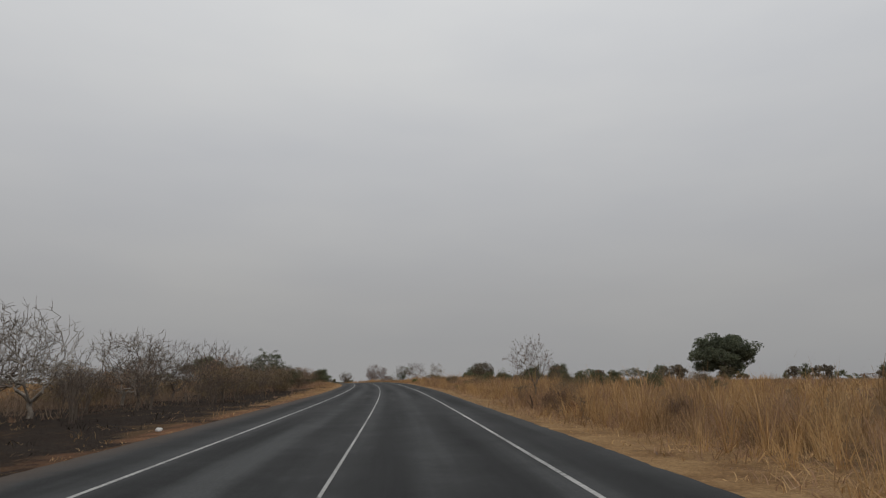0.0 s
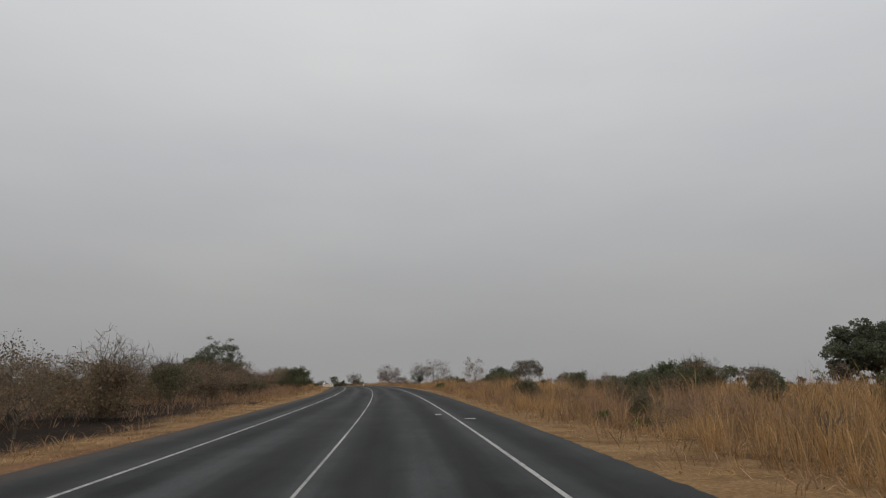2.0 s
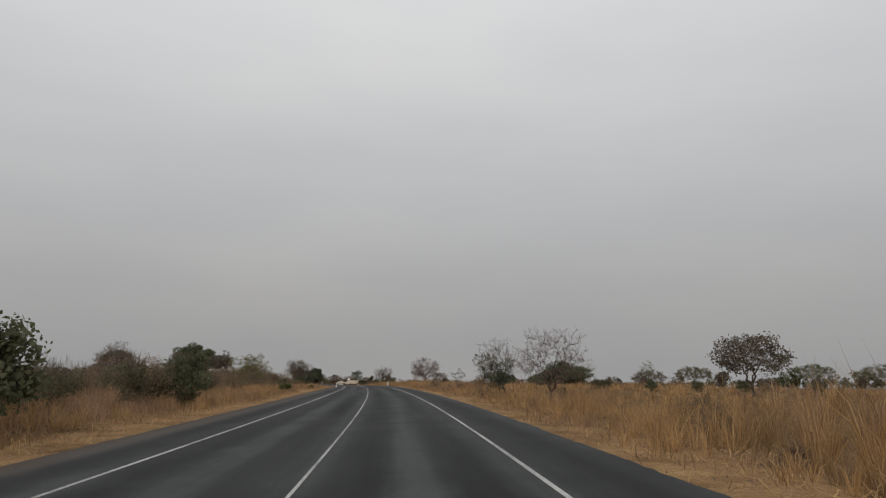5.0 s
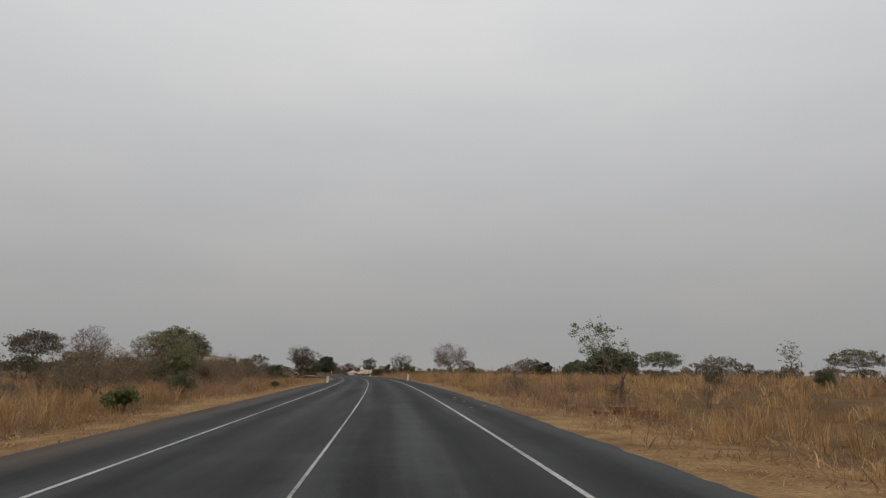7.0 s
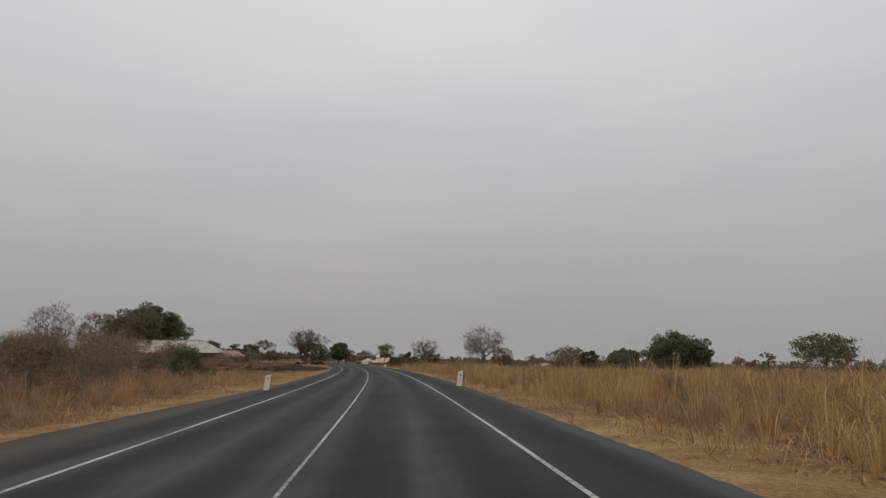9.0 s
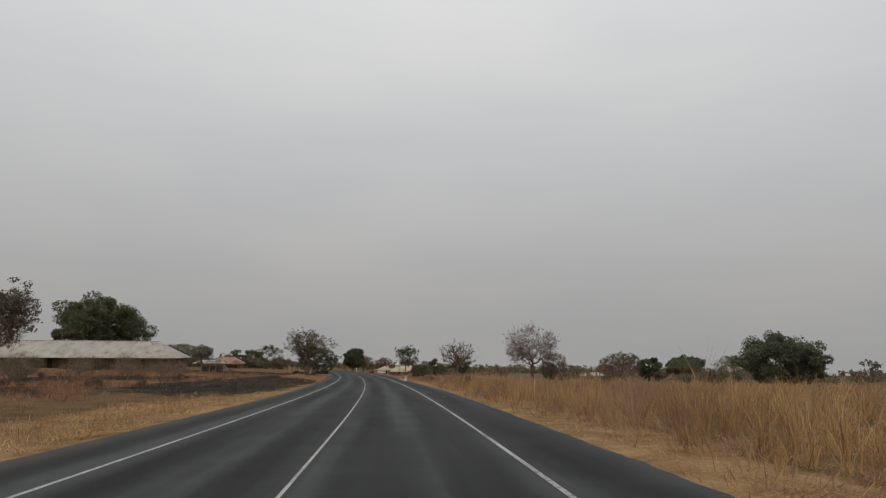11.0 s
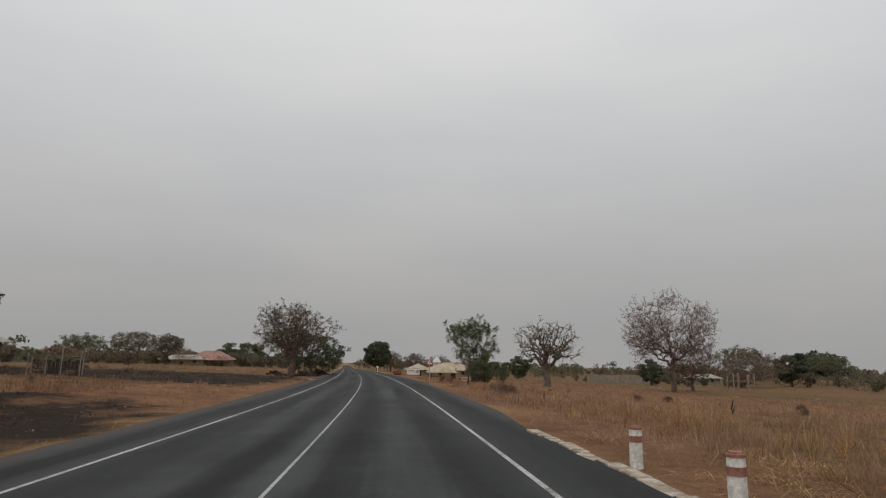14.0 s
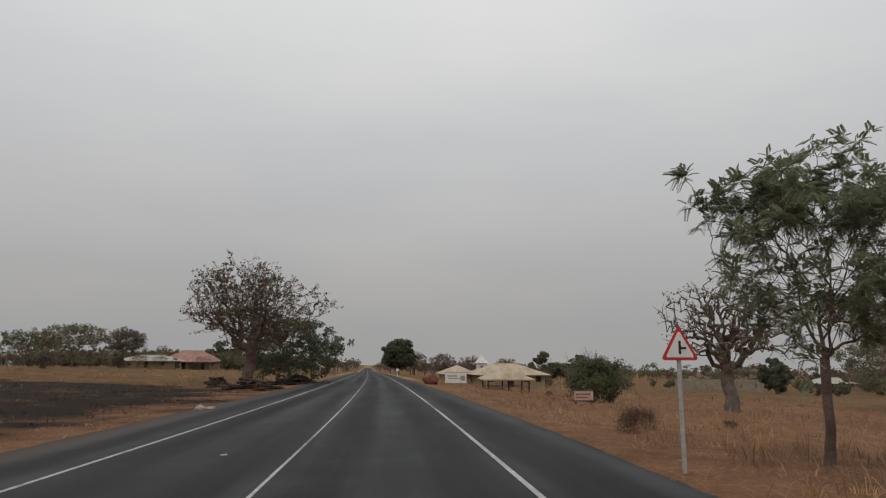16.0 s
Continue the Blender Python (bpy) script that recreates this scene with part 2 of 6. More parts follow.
def asphalt_material(name, tone, dust=0.0):
    """Worn asphalt: streaks along the road, the pale ones sheen put into the colour, dark polished wheel tracks,
    stains; dust: how much earth lies over the outer edge.
    """
    m, n, l, b = material(name, 0.8)
    b.inputs["Specular IOR Level"].default_value = 0.15
    uv = n.new("ShaderNodeUVMap").outputs[0]
    obj = coords(n)
    grit = noise_of(n, l, obj, 28.0, 5.0, 0.8)
    streak = noise_of(n, l, uv, 1.0, 5.0, 0.62, (1.1, 0.03, 1))
    broad = noise_of(n, l, uv, 1.0, 3.0, 0.55, (0.45, 0.045, 1))
    blotch = noise_of(n, l, obj, 0.45, 6.0, 0.7)
    sep = n.new("ShaderNodeSeparateXYZ")
    l.new(uv, sep.inputs[0])
    # wheel tracks 0.9 m to each side of a lane's middle, stronger in some stretches than in others
    track = maths(n, l, "COSINE", maths(n, l, "MULTIPLY", sep.outputs[0], math.tau / 1.75))
    track = maths(n, l, "MULTIPLY", track, maths(n, l, "MULTIPLY_ADD", broad, 0.42, -0.09))
    f = maths(n, l, "MULTIPLY_ADD", streak, 0.95, maths(n, l, "MULTIPLY_ADD", blotch, 0.45, maths(n, l, "MULTIPLY_ADD", broad, 0.55, track)))
    cool = (0.96, 1.0, 1.01)
    # dark steps are wheel wear and stains; pale steps paint sheen into the base colour
    steps = ((0.43, 0.50), (0.50, 0.98), (0.56, 1.7), (0.64, 2.5))
    col = rgb(n, l, maths(n, l, "MULTIPLY", f, 0.51), tuple((at_, tuple(tone * k * c for c in cool)) for at_, k in steps))
    g = rgb(n, l, grit, ((0.35, (0.7, 0.7, 0.7)), (0.68, (1.3, 1.3, 1.3))))
    col = mixed(n, l, 1.0, col, g, "MULTIPLY")
    if dust:
        off = maths(n, l, "ABSOLUTE", sep.outputs[0])
        ragged = noise_of(n, l, obj, 1.6, 6.0, 0.7)
        d = maths(n, l, "ADD", maths(n, l, "MULTIPLY_ADD", off, 0.8, -4.55 + 1.3 * dust), maths(n, l, "MULTIPLY_ADD", ragged, 0.9, -0.45))
        earth = rgb(n, l, grit, ((0.3, (0.050, 0.034, 0.024)), (0.7, (0.105, 0.072, 0.048))))
        col = mixed(n, l, rgb(n, l, d, ((0.0, (0, 0, 0)), (0.6, (0.6, 0.6, 0.6)))), col, earth)
    l.new(col, b.inputs["Base Color"])
    l.new(maths(n, l, "MULTIPLY_ADD", broad, 0.5, maths(n, l, "MULTIPLY_ADD", streak, 0.25, 0.36)), b.inputs["Roughness"])
    bumped(n, l, b, grit, 0.35, 0.006)
    return m


def paint_material():
    m, n, l, b = material("road_paint", 0.7)
    obj = coords(n)
    wear = noise_of(n, l, obj, 9.0, 6.0, 0.75)
    long = noise_of(n, l, obj, 0.25, 3.0)
    f = maths(n, l, "MULTIPLY_ADD", long, 0.6, maths(n, l, "MULTIPLY", wear, 0.95))
    l.new(rgb(n, l, f, ((0.56, (0.04, 0.04, 0.039)), (0.74, (0.30, 0.30, 0.29)), (1.0, (0.52, 0.52, 0.50)))), b.inputs["Base Color"])
    return m


def ground_material():
    m, n, l, b = material("dry_ground", 0.97)
    b.inputs["Specular IOR Level"].default_value = 0.10
    obj = coords(n)
    big, mid, fine = noise_of(n, l, obj, 0.06, 5.0), noise_of(n, l, obj, 0.7, 6.0, 0.7), noise_of(n, l, obj, 14.0, 4.0, 0.7)
    wide = noise_of(n, l, obj, 0.22, 4.0, 0.6)
    straw = rgb(n, l, mid, ((0.3, (0.165, 0.092, 0.044)), (0.5, (0.31, 0.193, 0.094)), (0.7, (0.44, 0.297, 0.15))))
    soil = rgb(n, l, mid, ((0.3, (0.150, 0.077, 0.043)), (0.7, (0.30, 0.165, 0.092))))
    field = rgb(n, l, mid, ((0.3, (0.10, 0.062, 0.032)), (0.7, (0.235, 0.145, 0.072))))

    def mask(attr, gain, edge):
        a = n.new("ShaderNodeAttribute")
        a.attribute_name = attr
        both = maths(n, l, "MULTIPLY_ADD", wide, 0.6, maths(n, l, "MULTIPLY", mid, 0.4))
        f = maths(n, l, "ADD", a.outputs["Fac"], maths(n, l, "MULTIPLY_ADD", both, gain, -gain * 0.5))
        return rgb(n, l, f, ((0.5 - edge, (0, 0, 0)), (0.5 + edge, (1, 1, 1))))

    col = mixed(n, l, mask("verge", 0.9, 0.14), field, straw)
    col = mixed(n, l, mask("red", 1.1, 0.2), col, soil)
    ash = rgb(n, l, fine, ((0.3, (0.009, 0.007, 0.0058)), (0.6, (0.043, 0.031, 0.023)), (0.8, (0.10, 0.066, 0.045))))
    singed = rgb(n, l, fine, ((0.3, (0.03, 0.018, 0.011)), (0.7, (0.13, 0.078, 0.044))))
    streaks = noise_of(n, l, obj, 0.35, 6.0, 0.75, (1.0, 0.45, 1.0))
    ash = mixed(n, l, rgb(n, l, streaks, ((0.53, (0, 0, 0)), (0.66, (1, 1, 1)))), ash, singed)
    col = mixed(n, l, mask("burnt", 1.8, 0.12), col, ash)
    g = rgb(n, l, fine, ((0.3, (0.6, 0.58, 0.55)), (0.7, (1.2, 1.2, 1.2))))
    col = mixed(n, l, 1.0, col, g, "MULTIPLY")
    l.new(mixed(n, l, 1.0, col, rgb(n, l, big, ((0.3, (0.8, 0.8, 0.8)), (0.7, (1.12, 1.1, 1.08)))), "MULTIPLY"), b.inputs["Base Color"])
    bumped(n, l, b, maths(n, l, "ADD", fine, mid), 0.9, 0.09)
    return m


M_ASPHALT = asphalt_material("asphalt", 0.0245)
M_SHOULDER = asphalt_material("shoulder_seal", 0.023, 0.05)
M_DUSTY = asphalt_material("dusty_shoulder_seal", 0.024, 0.6)
M_PAINT = paint_material()
M_GROUND = ground_material()
M_GRASS = leafy("dry_grass_blades", ((0.05, (0.21, 0.113, 0.05)), (0.45, (0.42, 0.256, 0.113)), (0.8, (0.58, 0.38, 0.18)), (1.0, (0.70, 0.53, 0.30))), 0.8, 0.25)
M_BROWN = leafy("withered_grass_blades", ((0.05, (0.14, 0.080, 0.042)), (0.5, (0.30, 0.19, 0.098)), (1.0, (0.46, 0.315, 0.16))), 0.85, 0.25)
M_CHAR = leafy("charred_stalks", ((0.1, (0.008, 0.007, 0.006)), (0.6, (0.03, 0.024, 0.02)), (1.0, (0.07, 0.055, 0.042))), 0.9, 0.05)
M_UNDER = leafy("withered_undergrowth", ((0.05, (0.10, 0.070, 0.052)), (0.5, (0.20, 0.142, 0.102)), (1.0, (0.32, 0.23, 0.155))), 0.9, 0.25)
M_WEED = leafy("withered_weeds", ((0.05, (0.18, 0.106, 0.068)), (0.5, (0.34, 0.212, 0.136)), (1.0, (0.50, 0.335, 0.215))), 0.9, 0.3)
M_REDWEED = leafy("reddish_weeds", ((0.05, (0.13, 0.068, 0.042)), (0.5, (0.26, 0.145, 0.088)), (1.0, (0.40, 0.245, 0.15))), 0.9, 0.3)
M_GREEN = leafy("green_leaves", ((0.1, (0.085, 0.094, 0.055)), (0.6, (0.142, 0.150, 0.085)), (1.0, (0.21, 0.21, 0.12))), 0.75, 0.45)
M_DARK = leafy("dark_green_leaves", ((0.1, (0.080, 0.092, 0.062)), (0.6, (0.128, 0.142, 0.092)), (1.0, (0.19, 0.20, 0.125))), 0.75, 0.45)
M_NEEM = leafy("neem_leaves", ((0.1, (0.12, 0.138, 0.085)), (0.6, (0.19, 0.21, 0.13)), (1.0, (0.28, 0.30, 0.19))), 0.6, 0.5)
M_OLIVE = leafy("olive_leaves", ((0.1, (0.10, 0.095, 0.058)), (0.6, (0.165, 0.150, 0.090)), (1.0, (0.24, 0.21, 0.125))), 0.75, 0.45)
M_LIME = leafy("yellow_green_leaves", ((0.1, (0.075, 0.09, 0.032)), (0.6, (0.135, 0.15, 0.055)), (1.0, (0.21, 0.21, 0.085))))
M_RUST = leafy("withered_leaves", ((0.1, (0.12, 0.073, 0.050)), (0.6, (0.19, 0.120, 0.080)), (1.0, (0.27, 0.18, 0.12))), 0.8, 0.35)
M_FEATHER = leafy("pale_feathery_leaves", ((0.1, (0.15, 0.14, 0.075)), (0.6, (0.27, 0.25, 0.14)), (1.0, (0.42, 0.39, 0.26))), 0.8, 0.4)
M_DRAB = leafy("drab_leaves", ((0.1, (0.15, 0.110, 0.068)), (0.6, (0.25, 0.187, 0.115)), (1.0, (0.36, 0.275, 0.17))), 0.8, 0.45)
M_FLUFF = leafy("dry_pods", ((0.1, (0.20, 0.145, 0.125)), (0.6, (0.30, 0.23, 0.205)), (1.0, (0.42, 0.35, 0.31))), 0.9, 0.3)
M_GREYLEAF = leafy("grey_brown_leaves", ((0.1, (0.10, 0.083, 0.062)), (0.6, (0.17, 0.142, 0.105)), (1.0, (0.25, 0.21, 0.155))), 0.85, 0.4)
M_MIXED = leafy("half_withered_leaves", ((0.1, (0.11, 0.065, 0.045)), (0.45, (0.17, 0.11, 0.075)), (0.6, (0.075, 0.085, 0.04)), (1.0, (0.12, 0.13, 0.06))))
M_BARK = mottled("bark", ((0.3, (0.09, 0.070, 0.056)), (0.7, (0.22, 0.178, 0.145))), 2.0, 25.0, 0.95, 0.7, 0.03)
M_PALE = mottled("pale_bark", ((0.3, (0.17, 0.145, 0.12)), (0.7, (0.34, 0.30, 0.255))), 2.0, 25.0, 0.95, 0.6, 0.02)
M_PINK = mottled("reddish_bark", ((0.3, (0.095, 0.064, 0.053)), (0.7, (0.20, 0.142, 0.12))), 2.0, 25.0, 0.95, 0.6, 0.02)


# ---- mesh helpers ----
def raw_mesh(name, verts, loops, totals, mats):
    """A mesh from arrays of points, corner indices and corner counts."""
    me = bpy.data.meshes.new(name)
    verts, loops, totals = np.asarray(verts, np.float32).reshape(-1, 3), np.asarray(loops, np.int32).ravel(), np.asarray(totals, np.int32)
    me.vertices.add(len(verts))
    me.vertices.foreach_set("co", verts.ravel())
    me.loops.add(len(loops))
    me.loops.foreach_set("vertex_index", loops)
    me.polygons.add(len(totals))
    me.polygons.foreach_set("loop_start", np.concatenate([[0], np.cumsum(totals)[:-1]]).astype(np.int32))
    me.polygons.foreach_set("loop_total", totals)
    for m in mats:
        me.materials.append(m)
    me.update(calc_edges=True)
    return me


def hang(ob, parent):
    ob.parent = parent
    return ob


def part(name, bm, mat, parent, label=""):
    """Links a bmesh as one mesh under a thing or a part."""
    me = bpy.data.meshes.new(name)
    bm.to_mesh(me)
    bm.free()
    me.materials.append(mat)
    return tagged(hang(new(name, me), parent), label)


def holder(name, m, label, category, group="", kind=""):
    ob = new(name)
    ob.matrix_basis = m
    return tagged(ob, label, category, group, kind)


def box(bm, x0, y0, z0, x1, y1, z1, bevel=0.0):
    r = bmesh.ops.create_cube(bm, size=1.0, matrix=Matrix.Translation(((x0 + x1) / 2, (y0 + y1) / 2, (z0 + z1) / 2)) @ Matrix.Diagonal((x1 - x0, y1 - y0, z1 - z0, 1)))
    if bevel:
        es = list({e for v in r["verts"] for e in v.link_edges})
        bmesh.ops.bevel(bm, geom=es, offset=bevel, segments=2, affect="EDGES", profile=0.5)
    return r["verts"]


def rod(bm, a, b, r0, r1=None, sides=8):
    a, b = Vector(a), Vector(b)
    turn = (b - a).to_track_quat("Z", "Y").to_matrix().to_4x4()
    bmesh.ops.create_cone(bm, cap_ends=True, segments=sides, radius1=r0, radius2=r0 if r1 is None else r1, depth=(b - a).length, matrix=Matrix.Translation((a + b) / 2) @ turn)


# ---- ground, road, shoulders and lines ----
def strip(name, lats, s0, s1, step, mat, lift, jag=None):
    """A sheet along the road between the given offsets, with its uv in metres."""
    ss = np.arange(s0, s1 + 0.1, step)
    lat = np.tile(np.asarray(lats, float), (len(ss), 1))
    if jag is not None:
        lat[:, jag] = np.sign(lats[jag]) * seal_edge(ss, lats[jag])
        lat[:, 1] = (lat[:, 0] + lat[:, 2]) / 2
        lat[:, jag] += 0.025 * np.sin(ss * 1.3) * np.sin(ss * 0.37 + 1) + 0.018 * np.random.RandomState(len(name)).randn(len(ss)) + 0.03 * np.sin(ss * 0.13)
    x, y, z, p = road_frame(ss)
    v = np.stack([x[:, None] + lat * np.cos(p)[:, None], y[:, None] + lat * np.sin(p)[:, None], z[:, None] + lat * bank(ss)[:, None] + lift], -1)
    n, k = lat.shape
    i = (np.arange(n - 1)[:, None] * k + np.arange(k - 1)[None]).ravel()
    loops = np.stack([i, i + 1, i + k + 1, i + k], -1)
    me = raw_mesh(name, v, loops, np.full(len(i), 4), [mat])
    uv = np.stack([lat, np.repeat(ss[:, None], k, 1)], -1).reshape(-1, 2)
    me.uv_layers.new(name="UVMap").data.foreach_set("uv", uv[loops.ravel()].astype(np.float32).ravel())
    return new(name, me)


tagged(strip("road", np.linspace(-3.62, 3.62, 9), -150, 1500, 3.0, M_ASPHALT, 0.0), "grey worn asphalt carriageway of two lanes", "road", kind="structure")
tagged(strip("road_shoulder", (3.62, 4.3, 5.0), -150, 1500, 0.35, M_SHOULDER, -0.012, 2), "dark sealed road shoulder with a ragged edge", "road shoulder", kind="structure")
tagged(strip("road_shoulder", (-5.15, -4.3, -3.62), -150, 1500, 0.35, M_DUSTY, -0.012, 0), "dusty brown sealed road shoulder with a ragged edge", "road shoulder", kind="structure")
for lat, half in ((-3.37, 0.046), (0.0, 0.028), (3.47, 0.042)):
    tagged(strip("road_line", (lat - half, lat + half), -150, 1500, 2.0, M_PAINT, 0.005), "worn white painted road line", "road line", kind="structure")


def blob(s, lat, s0, lat0, rs, rl):
    """1 in the middle of an oval patch of ground, 0.5 at its rim."""
    return np.clip(1.5 - (np.abs((s - s0) / rs) ** 3.5 + np.abs((lat - lat0) / rl) ** 3.5) ** (1 / 3.5), 0, 1)


def burnt_at(s, lat):
    b = np.zeros(np.broadcast(s, lat).shape)
    for s0, l0, rs, rl in ((5, -15, 44, 8.8), (44, -13.5, 16, 6.0), (74, -14, 24, 5.8), (326, -12.9, 24, 6.3), (343, -12.0, 20, 6.0), (415, -24, 23, 16.5), (405, -42, 18, 14), (318, -31, 26, 2.2), (347, -25, 20, 2.4), (338, -41, 22, 2.2), (304, -22.5, 9, 1.3)):
        b = np.maximum(b, blob(s, lat, s0, l0, rs, rl))
    return b


def red_at(s, lat):
    r = np.zeros(np.broadcast(s, lat).shape)
    for s0, l0, rs, rl in ((4, -5.9, 60, 0.9), (335, -29, 46, 12), (362, -13.5, 9, 5), (374, -10.3, 12, 4.2), (388, -7.6, 36, 2.6), (385, 9, 34, 4.5), (430, 10, 40, 6), (415, 27, 55, 21), (440, -9, 30, 5), (470, -8, 60, 5), (347, 7, 9, 2.2)):
        r = np.maximum(r, blob(s, lat, s0, l0, rs, rl))
    return r


def build_ground():
    ss = np.concatenate([[-2500, -1200, -600, -300], np.arange(-150, 640, 2.0), np.arange(640, 1000, 20), [1100, 1300, 1600, 2100, 3000, 4500]])
    half = np.array([3.0, 4.6, 5.2, 5.7, 6.3, 7.0, 7.8, 8.8, 10, 11.5, 13, 15, 17.5, 20, 23, 26, 30, 34, 38, 43, 50, 58, 70, 90, 120, 170, 230, 320, 480, 800, 1500, 3500])
    lats = np.concatenate([-half[::-1], half])
    S, L = np.meshgrid(ss, lats, indexing="ij")
    x, y, z = at(S, L)
    n, k = S.shape
    i = (np.arange(n - 1)[:, None] * k + np.arange(k - 1)[None]).ravel()
    me = raw_mesh("ground", np.stack([x, y, z], -1), np.stack([i, i + 1, i + k + 1, i + k], -1), np.full(len(i), 4), [M_GROUND])
    a = np.abs(L)
    verge = np.clip(1.35 - (a - 5.2) / np.where(L > 0, 2.6, 3.0) * 0.85, 0, 1) * np.where(burnt_at(S, L) > 0.5, 0.4, 1)
    verge = np.maximum(verge, blob(S, L, 282, -8.4, 17, 2.8))
    for name, val in (("verge", verge), ("burnt", burnt_at(S, L)), ("red", red_at(S, L))):
        me.attributes.new(name, "FLOAT", "POINT").data.foreach_set("value", val.astype(np.float32).ravel())
    me.polygons.foreach_set("use_smooth", np.ones(len(i), bool))
    return tagged(new("ground", me), "dry tan and reddish earth with burnt black patches", "ground", kind="structure")


build_ground()


# ---- grass ----
def blades(name, s, lat, height, width, lean, mat, label, category="dry grass", seed=1, tuft=None, fan=None):
    """One sheet of grass: a bent, tapered blade at each s, lat. The blades of a tuft lean the same way; fan gives each its own way out of its clump."""
    r = np.random.RandomState(seed)
    off_road = np.abs(lat) > seal_edge(s, lat) - 0.06
    s, lat, height = s[off_road], lat[off_road], height[off_road]
    tuft, fan = (q if q is None else q[off_road] for q in (tuft, fan))
    n = len(s)
    x, y, z = at(s, lat)
    base = np.stack([x, y, z - 0.03], -1)
    a, b = r.rand(n) * math.tau, r.rand(n) * math.tau
    side = np.stack([np.cos(a), np.sin(a), np.zeros(n)], -1) * (width * (0.6 + 0.8 * r.rand(n)) * np.where(r.rand(n) < 0.15, 1.6, 1.0))[:, None]
    tilt = lean * (0.3 + r.rand(n)) * np.where(r.rand(n) < 0.25, 2.4, 1.0)
    if tuft is not None:
        b = (tuft * 977.0 % 1.0) * math.tau + r.normal(0, 0.7, n)
        tilt = tilt * np.where(tuft * 131.0 % 1.0 < 0.22, 2.3, 0.8)
    if fan is not None:
        b = np.where(r.rand(n) < 0.6, fan + r.normal(0, 0.6, n), b)
        tilt = np.where(r.rand(n) < 0.13, tilt * 2.4, tilt)
    out = np.stack([np.cos(b), np.sin(b), np.zeros(n)], -1) * np.minimum(height * tilt, 0.95)[:, None]
    mid = base + out * 0.36 + np.array([0, 0, 0.6]) * (height * np.clip(1 - 0.30 * tilt, 0.15, 1))[:, None]
    tip = base + out + np.array([0, 0, 1.0]) * (height * np.clip(1 - 0.42 * tilt, 0.10, 1))[:, None]
    v = np.stack([base - side, base + side, mid + side * 0.8, mid - side * 0.8, tip], 1)
    k = np.arange(n)[:, None] * 5
    loops = np.concatenate([k + [0, 1, 2, 3], k + [3, 2, 4]], 1)
    me = raw_mesh(name, v, loops, np.tile([4, 3], n), [mat])
    return tagged(new(name, me), label, category, kind="stuff")


def tufted(r, s0, s1, l0, l1, per_m2, blades_each, spread, keep):
    """Blade places in tufts; keep(s, lat) gives the chance that a tuft stands there."""
    n = int((s1 - s0) * abs(l1 - l0) * per_m2)
    s, lat = r.uniform(s0, s1, n), r.uniform(l0, l1, n)
    k = r.rand(n) < keep(s, lat)
    s, lat = s[k], lat[k]
    tone = r.rand(len(s))
    s, lat, tone = (np.repeat(q, blades_each) for q in (s, lat, tone))
    return s + r.randn(len(s)) * spread, lat + r.randn(len(s)) * spread, tone


def clumpy(s, lat, scale=1.0):
    return 0.5 + 0.25 * np.sin(s * 0.83 * scale + 1.7 * np.sin(lat * 0.61 * scale)) + 0.25 * np.sin(lat * 1.27 * scale + 1.3 * np.sin(s * 0.47 * scale))


TALL_R = ((-20, 1.8), (10, 1.9), (60, 1.75), (110, 1.85), (135, 1.6), (160, 0.9), (190, 0.95), (205, 1.45), (230, 1.7), (270, 1.75), (310, 1.75), (335, 1.4), (350, 0.9), (372, 0.6), (395, 0.5), (420, 0.5), (480, 0.7), (640, 1.0))
TALL_L = ((-20, 0.5), (40, 0.5), (86, 0.6), (108, 1.35), (120, 1.5), (150, 1.45), (175, 1.35), (230, 1.4), (260, 1.15), (278, 0.5), (350, 0.4), (440, 0.45), (520, 0.6), (640, 1.0))


def patchy(s, lat, seed, size):
    """Soft random patches between 0 and 1, of about that size in metres."""
    r = np.random.RandomState(seed)
    total = np.zeros(np.broadcast(s, lat).shape)
    for k in range(5):
        a, f = r.rand() * math.tau, (0.6 + 1.3 * r.rand()) * math.pi / size
        total = total + np.sin((s * math.cos(a) + lat * math.sin(a)) * f + r.rand() * math.tau + 1.4 * np.sin((s * math.sin(a) - lat * math.cos(a)) * f * 0.7 + k))
    return np.clip(0.5 + total * 0.16, 0, 1)


